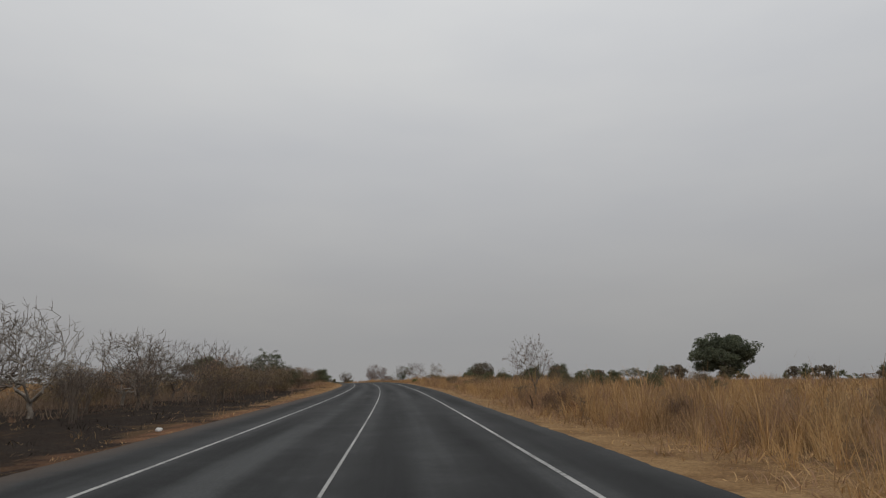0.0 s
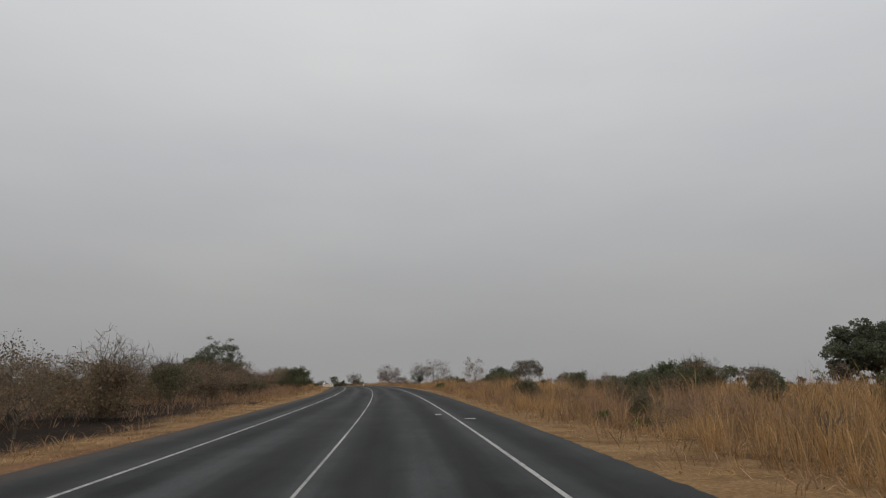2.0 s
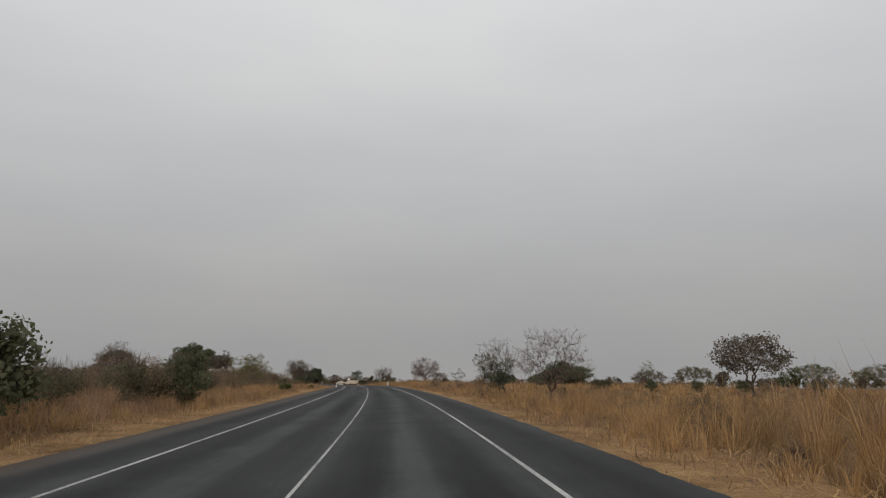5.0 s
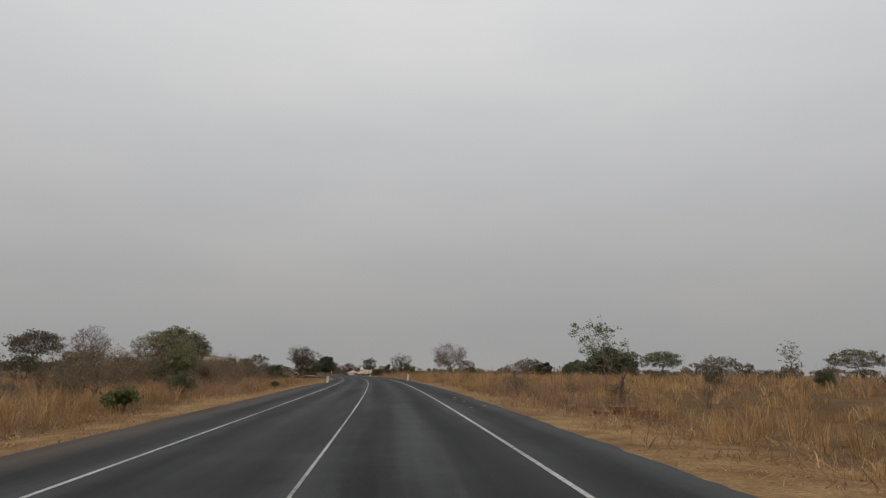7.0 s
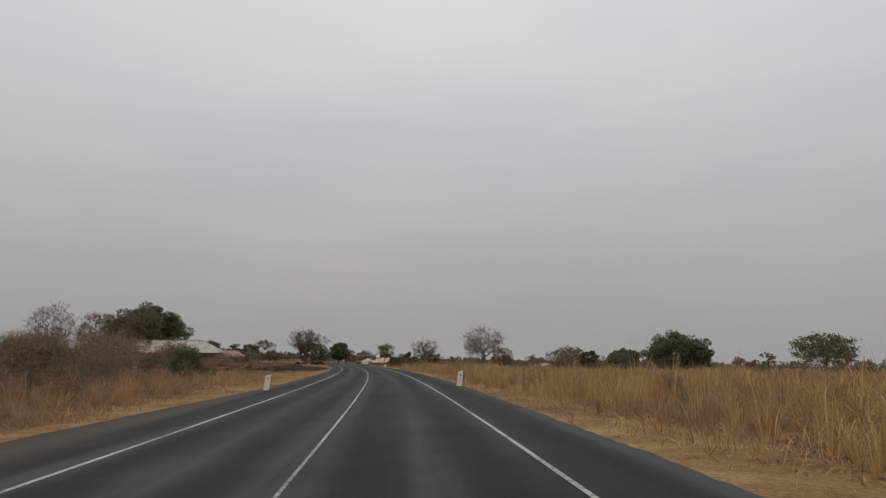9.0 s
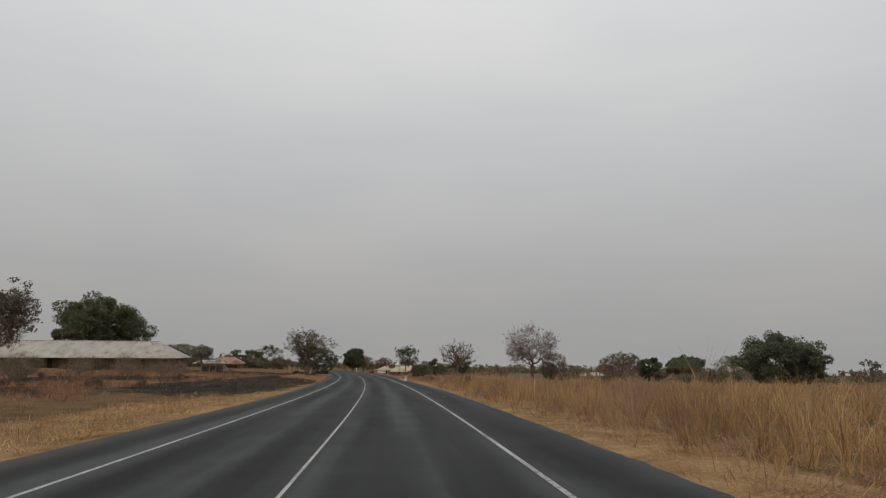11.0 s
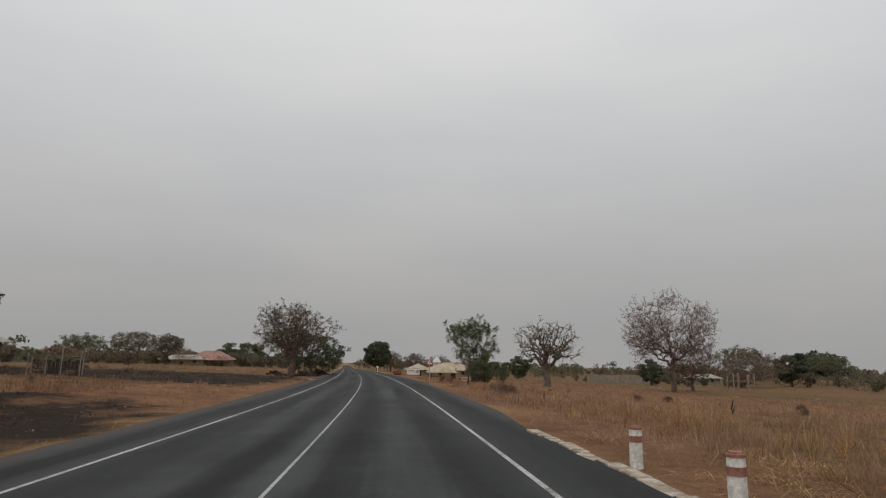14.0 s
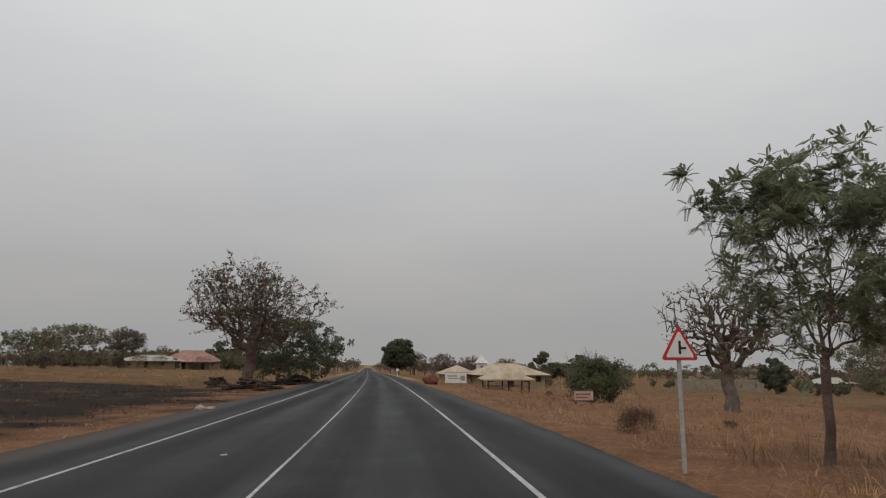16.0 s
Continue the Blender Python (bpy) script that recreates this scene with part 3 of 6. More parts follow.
def grow(side, tall, seed):
    """Bunches of tall dry grass, thinner tangled growth at their feet and flattened straw along the verge."""
    r = np.random.RandomState(seed)
    high = lambda s: np.interp(s, *zip(*tall))

    def front(s):
        return np.interp(s, (0, 200, 270, 330, 420), (6.5, 6.7, 6.2, 6.2, 6.7)) + 1.1 * (patchy(s, 0 * s, seed + 1, 7) - 0.45) + 0.8 * (patchy(s, 0 * s, seed + 2, 2.2) - 0.5) + (np.interp(s, (140, 170, 255, 280), (0.8, 1.7, 1.7, 0.8)) if side < 0 else 0.0)

    def thick(s, lat):
        full = np.clip((np.abs(lat) - front(s)) / 0.9, 0, 1) * np.clip(high(s) / 1.2, 0.12, 1) ** 2
        return full * np.clip(patchy(s, lat, seed + 3, 3.0) * 2.5 - 0.42, 0.06, 1) * np.where(burnt_at(s, lat) > 0.55, 0.02, 1)

    for l0, l1, dens, each, girth, width, s1 in ((6.0, 11, 2.7, 30, 0.12, 0.0055, 430), (11, 20, 1.05, 28, 0.20, 0.0095, 500), (20, 62, 0.26, 22, 0.34, 0.02, 620)):
        n = int((s1 + 15) * (l1 - l0) * dens)
        s, lat = r.uniform(-15, s1, n), side * r.uniform(l0, l1, n)
        k = r.rand(n) < thick(s, lat)
        s, lat = s[k], lat[k]
        n = len(s)
        # one height, girth and colour for a bunch; bunches differ strongly
        grown = np.clip((np.abs(lat) - front(s)) / 1.8, 0, 1)
        h0 = high(s) * (0.34 + 0.66 * grown) * (0.50 + 0.62 * patchy(s, lat, seed + 4, 4.5)) * np.clip(r.normal(0.93, 0.24, n), 0.35, 1.5)
        g0 = girth * np.clip(r.normal(1, 0.35, n), 0.4, 2.0)
        kind = patchy(s, lat, seed + 5, 9.0) + r.normal(0, 0.17, n) + np.where(s > 330, 0.22, 0.0) + (0.12 if side < 0 else 0.0)
        s, lat, h0, g0, kind = (np.repeat(q, each) for q in (s, lat, h0, g0, kind))
        a, d = r.rand(len(s)) * math.tau, np.sqrt(r.rand(len(s))) * g0
        h = h0 * (0.45 + 0.60 * r.rand(len(s))) * np.where(r.rand(len(s)) < 0.05, 1.10, 1.0)
        turn = road_frame(s)[3]
        s, lat = s + d * np.sin(a), lat + d * np.cos(a)
        for mat, k, what in ((M_GRASS, kind <= 0.52, "tall bunches of dry straw-coloured grass beside the road"), (M_BROWN, (kind > 0.52) & (kind <= 0.74), "tall bunches of withered brown grass beside the road"), (M_WEED, kind > 0.74, "withered reddish-brown weeds among tall grass")):
            if k.any():
                blades("tall_grass", s[k], lat[k], h[k], width, 0.42, mat, what, seed=seed + int(l0), fan=(a + turn)[k])
    # knee-high tangle in the gaps and along the foot of the tall grass
    tangle = lambda s, lat: np.clip((np.abs(lat) - front(s) + 0.9) / 0.8, 0, 1) * np.clip(1.25 - 1.1 * patchy(s, lat, seed + 3, 3.0), 0.1, 1) * np.clip(high(s), 0.2, 1) * np.where(burnt_at(s, lat) > 0.5, 0.03, 1)
    s, lat, tone = tufted(r, -15, 345 if side > 0 else 300, side * 5.6, side * 12.0, 4.2, 8, 0.22, tangle)
    h = (0.20 + 0.55 * tone) * (0.5 + 0.7 * r.rand(len(s)))
    for mat, k, what in ((M_WEED, tone < 0.45, "knee-high tangle of withered brown stalks"), (M_BROWN, tone >= 0.45, "knee-high tangle of dry grass")):
        blades("tangled_grass", s[k], lat[k], h[k], 0.007, 0.9, mat, what, seed=seed + 7, tuft=tone[k] * 7.3 % 1.0)
    # stems laid flat along the edge of the tall grass
    lay = lambda s, lat: np.clip(patchy(s, lat, seed + 6, 2.6) * 2.4 - 0.7, 0, 1) * np.clip((np.abs(lat) - front(s) + 1.2) / 0.7, 0, 1) * np.clip(high(s) / 1.2, 0.3, 1) * np.where(burnt_at(s, lat) > 0.5, 0.03, 1)
    s, lat, tone = tufted(r, -15, 430, side * 5.7, side * 9.0, 8.0, 8, 0.22, lay)
    for mat, k, what in ((M_GRASS, (tone < 0.5) & (s < 345), "flattened dry grass stems on the verge"), (M_WEED, (tone >= 0.5) | (s >= 345), "flattened withered stems on the verge")):
        blades("lodged_grass", s[k], lat[k], 0.20 + 0.34 * r.rand(k.sum()), 0.0065, 3.0, mat, what, seed=seed + 9, tuft=tone[k] * 5.7 % 1.0)
    # short straw on the verge
    low = lambda s, lat: np.clip(patchy(s, lat, seed + 8, 1.2), 0.05, 1) * np.where(burnt_at(s, lat) > 0.5, 0.05, 1) * np.clip((np.abs(lat) - 5.2) / 1.2, 0.15, 1)
    s, lat, tone = tufted(r, -15, 430, side * 5.2, side * 9.0, 6.0, 6, 0.12, low)
    h = 0.10 + 0.30 * tone * r.rand(len(s)) * np.clip((np.abs(lat) - 4.9) / 2, 0.1, 1.3)
    for mat, k, what in ((M_GRASS, s < 345, "short flattened straw on the road verge"), (M_WEED, s >= 345, "short withered grass on the road verge")):
        blades("short_grass", s[k], lat[k], h[k] * (1.0 if mat is M_GRASS else 0.6), 0.009, 1.6, mat, what, seed=seed + 5)


def field_grass():
    """Low dry grass over the open ground near the village."""
    r = np.random.RandomState(55)
    for s0, s1, l0, l1, dens, high, what in ((336, 470, 7.5, 48, 1.7, 0.52, "withered brown grass on open ground"), (295, 470, -8, -46, 0.8, 0.34, "thin dry grass tufts round burnt ground"), (255, 345, 19, 62, 1.2, 1.05, "tall dry grass across the field"), (286, 395, -13.5, -43, 3.4, 0.80, "reddish withered weeds before a mud house"), (340, 400, 7.0, 14, 1.4, 0.75, "reddish withered weeds on open ground")):
        s, lat, tone = tufted(r, s0, s1, l0, l1, dens, 8, 0.18, lambda s, lat: np.clip(clumpy(s * 0.7, lat * 0.7) * 2.2 - 0.4, 0.08, 1) * np.where(burnt_at(s, lat) > 0.5, 0.03, 1) * np.where(np.abs(lat) > 47, 0.6, 1))
        if "weeds" in what:
            k = patchy(s, lat, 21, 7.0) > 0.36
            s, lat, tone = s[k], lat[k], tone[k]
        blades("field_grass", s, lat, high * (0.35 + 0.7 * tone) * (0.5 + 0.6 * r.rand(len(s))), 0.011 if high < 1 else 0.016, 0.55, M_REDWEED if "weeds" in what or "burnt" in what else M_WEED if high == 0.52 else M_BROWN, what, seed=int(s0), tuft=tone)


field_grass()


def straw_litter():
    """Loose straw lying flat on the verges."""
    r = np.random.RandomState(66)
    for side in (1, -1):
        s, lat, tone = tufted(r, -15, 420, side * 5.25, side * 8.2, 14.0, 6, 0.14, lambda s, lat: np.clip(clumpy(s * 0.8, lat * 1.3) * 1.6 - 0.2, 0.1, 1) * np.clip((np.abs(lat) - 5.0) / 1.4, 0.12, 1) * np.where(burnt_at(s, lat) > 0.5, 0.15, 1) * np.where(s > 340, 0.4, 1))
        k = tone < 0.45
        blades("verge_straw", s[k], lat[k], 0.05 + 0.12 * r.rand(k.sum()), 0.009, 2.4, M_UNDER, "loose withered stalks lying on the road verge", "straw", seed=80 + side)
        s, lat = s[~k], lat[~k]
        blades("verge_straw", s, lat, 0.05 + 0.10 * r.rand(len(s)), 0.008, 2.6, M_BROWN, "loose straw lying on the road verge", "straw", seed=70 + side)


straw_litter()
grow(1, TALL_R, 11)
grow(-1, TALL_L, 12)


def straw_bank():
    """A bank of bright flattened straw on the verge before the burnt ground."""
    r = np.random.RandomState(64)
    s, lat, tone = tufted(r, 266, 303, -6.2, -11.8, 9.0, 9, 0.2, lambda s, lat: np.clip(2.2 * blob(s, lat, 281, -8.4, 17, 2.7) - 0.7, 0, 1) * np.clip(patchy(s, lat, 65, 2.4) * 1.8 - 0.2, 0.1, 1))
    blades("flattened_straw", s, lat, 0.14 + 0.28 * r.rand(len(s)) * (0.4 + 0.6 * tone), 0.008, 2.0, M_GRASS, "bank of bright flattened straw on the verge", "dry grass", seed=63, tuft=tone * 5.7 % 1.0)


straw_bank()


def stubble():
    """Charred stalks and a few unburnt straws on the burnt ground."""
    r = np.random.RandomState(31)
    for s0, s1, l0, l1 in ((-15, 62, -6.6, -16), (285, 372, -7.5, -30), (385, 445, -8, -46)):
        s, lat, tone = tufted(r, s0, s1, l0, l1, 1.5, 5, 0.15, lambda s, lat: (burnt_at(s, lat) > 0.5) * np.clip(clumpy(s, lat) * 1.5 - 0.2, 0, 1))
        k = tone < 0.72
        blades("burnt_stubble", s[k], lat[k], 0.08 + 0.30 * r.rand(k.sum()), 0.010, 0.9, M_CHAR, "charred grass stubble on burnt ground", "burnt grass", seed=int(l1) + 90)
        blades("straw_litter", s[~k], lat[~k], 0.06 + 0.22 * r.rand((~k).sum()), 0.010, 1.8, M_BROWN, "singed straw scattered on burnt ground", "dry grass", seed=int(l1) + 91)


stubble()


# ---- trees and bushes ----
def tubes(segs, sides):
    """Tapered tubes: points and quads for rows of start, end and the two radii."""
    q = np.asarray(segs, float)
    p0, p1, r0, r1 = q[:, 0:3], q[:, 3:6], q[:, 6], q[:, 7]
    d = p1 - p0
    d /= np.linalg.norm(d, axis=1, keepdims=True) + 1e-9
    p0, p1 = p0 - d * (r0 * 0.35)[:, None], p1 + d * (r1 * 0.35)[:, None]
    ref = np.where(np.abs(d[:, 2:3]) > 0.9, [[1.0, 0, 0]], [[0, 0, 1.0]])
    u = np.cross(d, ref)
    u /= np.linalg.norm(u, axis=1, keepdims=True)
    w = np.cross(d, u)
    a = np.arange(sides) * math.tau / sides
    ring = np.cos(a)[None, :, None] * u[:, None] + np.sin(a)[None, :, None] * w[:, None]
    v = np.concatenate([p0[:, None] + ring * r0[:, None, None], p1[:, None] + ring * r1[:, None, None]], 1)
    i = np.arange(sides)
    f = np.stack([i, (i + 1) % sides, (i + 1) % sides + sides, i + sides], -1)
    return v.reshape(-1, 3), (np.arange(len(q))[:, None, None] * 2 * sides + f[None]).reshape(-1, 4)


def skeleton_of(r, trunk, levels, split, angle, shrink, wiggle, lift, thick, stems=1):
    """Limbs of a tree that grows from the origin: rows of segments, and the tips of the last two levels."""
    segs, tips = [], []

    def grow_limb(p, d, length, rad, level):
        bits = 3 if level < 2 else 2
        for k in range(bits):
            d = d + r.normal(0, wiggle, 3) + np.array([0, 0, lift * (0.4 if level == 0 else 1.0)])
            d /= np.linalg.norm(d)
            e = p + d * length / bits
            r1 = rad * (1 - 0.45 * (k + 1) / bits) if level else rad * (1 - 0.3 * (k + 1) / bits)
            segs.append((*p, *e, rad * (1 - 0.45 * k / bits) if level else rad * (1 - 0.3 * k / bits), r1))
            p = e
            if level >= levels - 1:
                tips.append(p)
            if level and level < levels and k == bits - 2 and r.rand() < 0.6:
                branch(p, d, length * shrink * 0.8, r1 * 0.6, level + 1, 1)
        if level < levels:
            branch(p, d, length * shrink, r1, level + 1, split[min(level, len(split) - 1)])

    def branch(p, d, length, rad, level, count):
        turn0 = r.rand() * math.tau
        for c in range(count):
            a = radians(angle[min(level - 1, len(angle) - 1)]) * (0.6 + 0.7 * r.rand())
            t = turn0 + c * math.tau / count + r.normal(0, 0.3)
            u = np.cross(d, [0.3, 0.2, 1.0] if abs(d[2]) < 0.95 else [1.0, 0, 0])
            u /= np.linalg.norm(u)
            w = np.cross(d, u)
            grow_limb(p, d * math.cos(a) + (u * math.cos(t) + w * math.sin(t)) * math.sin(a), length * (0.75 + 0.5 * r.rand()), max(rad * (0.75 if count > 1 else 1.0), 0.004), level)

    for k in range(stems):
        t = r.rand() * math.tau
        tilt = 0.05 if stems == 1 else 0.35
        grow_limb(np.array([0.12 * math.cos(t), 0.12 * math.sin(t), 0]) * (stems > 1), np.array([math.cos(t) * tilt, math.sin(t) * tilt, 1.0]), trunk, thick, 0)
    return np.array(segs), np.array(tips)


def fitted(segs, pts, high, wide):
    """Scales limbs to a height and a width."""
    top = max(segs[:, 5].max(), 1e-3)
    spread = np.percentile(np.hypot(segs[:, 3], segs[:, 4]), 99) * 2
    k = np.array([wide / spread, wide / spread, high / top])
    segs = segs.copy()
    segs[:, 0:3] *= k
    segs[:, 3:6] *= k
    return segs, pts * k


def leaf_mesh(name, pts, size, long, mat, r, droop=0.0):
    """Leaves: a folded diamond at each point."""
    n = len(pts)
    a = r.normal(size=(n, 3))
    a[:, 2] -= droop
    a /= np.linalg.norm(a, axis=1, keepdims=True)
    b = np.cross(a, r.normal(size=(n, 3)))
    b /= np.linalg.norm(b, axis=1, keepdims=True)
    s = (size * (0.6 + 0.8 * r.rand(n)))[:, None]
    v = np.stack([pts - a * s * long, pts + b * s, pts + a * s * long, pts - b * s], 1)
    k = np.arange(n)[:, None] * 4
    return raw_mesh(name, v, k + [0, 1, 2, 3], np.full(n, 4), [mat])


def tree(name, m, label, category="tree", seed=1, high=6.0, wide=5.0, trunk=1.0, levels=4, split=(3, 3, 2), angle=(38, 34), shrink=0.72, wiggle=0.10,
         lift=0.05, thick=0.12, stems=1, bark=None, leaf=None, per_tip=0, puff=0.3, size=0.08, long=1.6, droop=0.0, sides=5, group="", some=1.0, low=0.0):
    """A tree or bush: limbs that fork, with leaves in puffs round the twig ends."""
    r = np.random.RandomState(seed)
    segs, tips = skeleton_of(r, trunk, levels, split, angle, shrink, wiggle, lift, 1.0, stems)
    segs, tips = fitted(segs, tips, high, wide)
    segs[:, 6:8] = np.maximum(segs[:, 6:8] * thick, 0.006 + high * 0.0006)
    segs[:, 2] -= np.where(segs[:, 2] <= 0.001, 0.15, 0)
    ob = holder(name, m, label, category, group)
    v, f = tubes(segs, sides)
    me = raw_mesh("trunk", v, f, np.full(len(f), 4), [bark or M_BARK])
    me.polygons.foreach_set("use_smooth", np.ones(len(f), bool))
    hang(new("trunk" if stems == 1 else "stem", me), ob)
    if per_tip:
        t = tips[(r.rand(len(tips)) < some) & (tips[:, 2] > low * high)]
        pts = np.repeat(t, per_tip, 0) + np.clip(r.normal(size=(len(t) * per_tip, 3)), -1.8, 1.8) * [puff, puff, puff * 0.7]
        pts = pts[pts[:, 2] > 0.1]
        hang(new("crown" if stems == 1 else "foliage", leaf_mesh("crown", pts, size, long, leaf or M_GREEN, r, droop)), ob)
    return ob


def dome_tree(name, m, label, seed=1, high=10.0, wide=12.0, under=1.2, thick=0.45, leaf=None, lumps=60, each=110, size=0.22, group="", flat=1.0, bark=None, gaps=0.0, lobed=1.0):
    """A broad evergreen: short trunk, a few limbs and a close crown of many leaf clumps."""
    r = np.random.RandomState(seed)
    ob = holder(name, m, label, "tree", group)
    mid, half = (high + under) / 2, (high - under) / 2
    segs, _ = skeleton_of(r, 1.0, 3, (5, 3), (50, 36), 0.75, 0.08, 0.03, 1.0)
    segs, _ = fitted(segs, np.zeros((1, 3)), high * 0.86, wide * 0.72)
    segs[:, 6:8] = np.maximum(segs[:, 6:8] * thick, 0.03)
    segs[:, 2] -= np.where(segs[:, 2] <= 0.001, 0.2, 0)
    v, f = tubes(segs, 7)
    hang(new("trunk", raw_mesh("trunk", v, f, np.full(len(f), 4), [bark or M_BARK])), ob)
    d = r.normal(size=(lumps, 3))
    d /= np.linalg.norm(d, axis=1, keepdims=True)
    rad = (0.45 + 0.55 * r.rand(lumps) ** 0.5)[:, None]
    swell = 1 + lobed * 0.16 * np.sin(np.arctan2(d[:, 1], d[:, 0]) * 3 + seed) * np.cos(d[:, 2] * 4 + seed) + lobed * 0.10 * np.sin(d[:, 0] * 6 + d[:, 2] * 5 + seed)
    c = d * rad * swell[:, None] * [wide / 2 * 0.86, wide / 2 * 0.86, half * 0.86] + [0, 0, mid]
    c[:, 2] = np.where(c[:, 2] < mid, mid + (c[:, 2] - mid) * flat, c[:, 2])
    keep = r.rand(lumps) >= gaps
    c = c[keep]
    lr = (wide * 0.06 + wide * 0.06 * r.rand(len(c)))[:, None, None]
    e = r.normal(size=(len(c), each, 3))
    e /= np.linalg.norm(e, axis=2, keepdims=True)
    pts = (c[:, None] + e * lr * (0.55 + 0.5 * r.rand(len(c), each, 1)) * [1, 1, 0.75]).reshape(-1, 3)
    pts = pts[pts[:, 2] > 0.25]
    hang(new("crown", leaf_mesh("crown", pts, size, 1.7, leaf or M_DARK, r, 0.3)), ob)
    return ob


def crown_tree(name, m, label, category="tree", seed=1, high=8.0, wide=8.0, fork=2.0, under=2.5, nodes=300, thick=0.25, bark=None, leaf=None, leaves=0, puff=0.2, size=0.06, long=1.6,
               droop=0.0, shell=0.35, reach=0.35, twigs=3, twig=0.5, wiggle=0.12, lean=(0.0, 0.0), sides=5, group="", some=1.0, frond=0, taper=0.62, fine=0.0, clusters=0, tight=0.09):
    """A tree whose limbs grow towards points spread through a lumpy dome, with twigs, and leaves or fronds at the twig ends."""
    r = np.random.RandomState(seed)
    d = r.normal(size=(nodes, 3))
    d /= np.linalg.norm(d, axis=1, keepdims=True)
    rad = (shell + (1 - shell) * r.rand(nodes) ** 0.6) * (1 + 0.13 * np.sin(d[:, 0] * 4 + seed) * np.cos(d[:, 1] * 5 + 2 * seed) + 0.08 * np.sin(d[:, 2] * 7 + seed))
    mid = under + (high - under) * 0.42
    pts = d * rad[:, None] * np.stack([np.full(nodes, wide / 2), np.full(nodes, wide / 2), np.where(d[:, 2] > 0, high - mid, mid - under)], -1) + [lean[0], lean[1], mid]
    if clusters:
        # limbs end in separate bunches, spread over the upper and outer crown
        c = pts[r.permutation(nodes)[:clusters]]
        pts = np.where((r.rand(nodes) < 0.8)[:, None], c[r.randint(0, clusters, nodes)] + r.normal(0, tight * wide, (nodes, 3)), pts)
    fk = np.array([lean[0] * 0.3 + r.normal(0, 0.06) * fork, lean[1] * 0.3 + r.normal(0, 0.06) * fork, fork])
    P = np.zeros((nodes + 4, 3))
    P[0] = (0, 0, -0.2)
    for i in (1, 2, 3):
        P[i] = fk * i / 3 + r.normal(0, 0.03 * fork, 3) * [1, 1, 0] * (i < 3)
    up, way, head = np.zeros(nodes + 4, int), np.zeros(nodes + 4), np.zeros((nodes + 4, 3))
    head[:4] = (0, 0, 1)
    up[1:4] = (0, 1, 2)
    pts = pts[np.argsort(np.linalg.norm(pts - fk, axis=1))]
    for i in range(nodes):
        k = i + 4
        gap = pts[i] - P[2:k]
        far = np.linalg.norm(gap, axis=1) + 1e-6
        turn = 1 - (gap * head[2:k]).sum(1) / far
        cost = far * (1 + 0.45 * turn) + reach * way[2:k]
        cost[0] += 0.25 * fork
        j = int(np.argmin(cost)) + 2
        P[k], up[k], way[k] = pts[i], j, way[j] + far[j - 2]
        head[k] = gap[j - 2] / far[j - 2]
    count = np.ones(nodes + 4)
    for k in range(nodes + 3, 0, -1):
        count[up[k]] += count[k]
    fine = fine or 0.004 + high * 0.0007
    rr = np.maximum(thick * (count / count[1]) ** taper, fine)
    k = np.arange(1, nodes + 4)
    a, b = P[up[k]], P[k]
    ln = np.linalg.norm(b - a, axis=1, keepdims=True)
    q1 = a * 0.64 + b * 0.36 + r.normal(size=a.shape) * ln * wiggle * np.where(k < 4, 0.06, 1)[:, None]
    q2 = a * 0.3 + b * 0.7 + r.normal(size=a.shape) * ln * wiggle * np.where(k < 4, 0.06, 1)[:, None]
    ra, rb = np.minimum(rr[up[k]], rr[k] * 1.35), rr[k]
    ra[0] = thick * 1.35
    segs = [np.column_stack([a, q1, ra, ra * 0.65 + rb * 0.35]), np.column_stack([q1, q2, ra * 0.65 + rb * 0.35, ra * 0.3 + rb * 0.7]), np.column_stack([q2, b, ra * 0.3 + rb * 0.7, rb])]
    ends = np.where(count[4:] <= 3)[0] + 4
    tips, ways = P[ends], head[ends]
    if twigs:
        t0, h0 = np.repeat(tips, twigs, 0), np.repeat(ways, twigs, 0)
        h0 = h0 + r.normal(0, 0.55, h0.shape) + [0, 0, 0.15]
        h0 /= np.linalg.norm(h0, axis=1, keepdims=True)
        l0 = twig * (0.5 + r.rand(len(t0), 1))
        t1 = t0 + h0 * l0 * 0.5
        h1 = h0 + r.normal(0, 0.35, h0.shape)
        h1 /= np.linalg.norm(h1, axis=1, keepdims=True)
        t2 = t1 + h1 * l0 * 0.5
        f = np.full(len(t0), fine)
        segs += [np.column_stack([t0, t1, f, f * 0.8]), np.column_stack([t1, t2, f * 0.8, f * 0.4])]
        tips, ways = np.concatenate([t1, t2]), np.concatenate([h0, h1])
    segs = np.concatenate(segs)
    ob = holder(name, m, label, category, group)
    stout = segs[:, 6] > 0.035
    v, f = tubes(segs[stout], sides)
    v3, f3 = tubes(segs[~stout], 3)
    v, f = np.concatenate([v, v3]), np.concatenate([f, f3 + len(v)])
    me = raw_mesh("trunk", v, f, np.full(len(f), 4), [bark or M_BARK])
    me.polygons.foreach_set("use_smooth", np.ones(len(f), bool))
    hang(new("trunk", me), ob)
    keep = r.rand(len(tips)) < some
    tips, ways = tips[keep], ways[keep]
    if leaves and not frond:
        q = np.repeat(tips, leaves, 0) + np.clip(r.normal(size=(len(tips) * leaves, 3)), -1.6, 1.6) * [puff, puff, puff * 0.7]
        hang(new("crown", leaf_mesh("crown", q[q[:, 2] > 0.1], size, long, leaf or M_GREEN, r, droop)), ob)
    elif frond:
        # feather-shaped leaves: leaflets in pairs along a bent stalk
        t0 = np.repeat(tips, leaves, 0)
        h = np.repeat(ways, leaves, 0) * 0.7 + r.normal(0, 0.75, t0.shape)
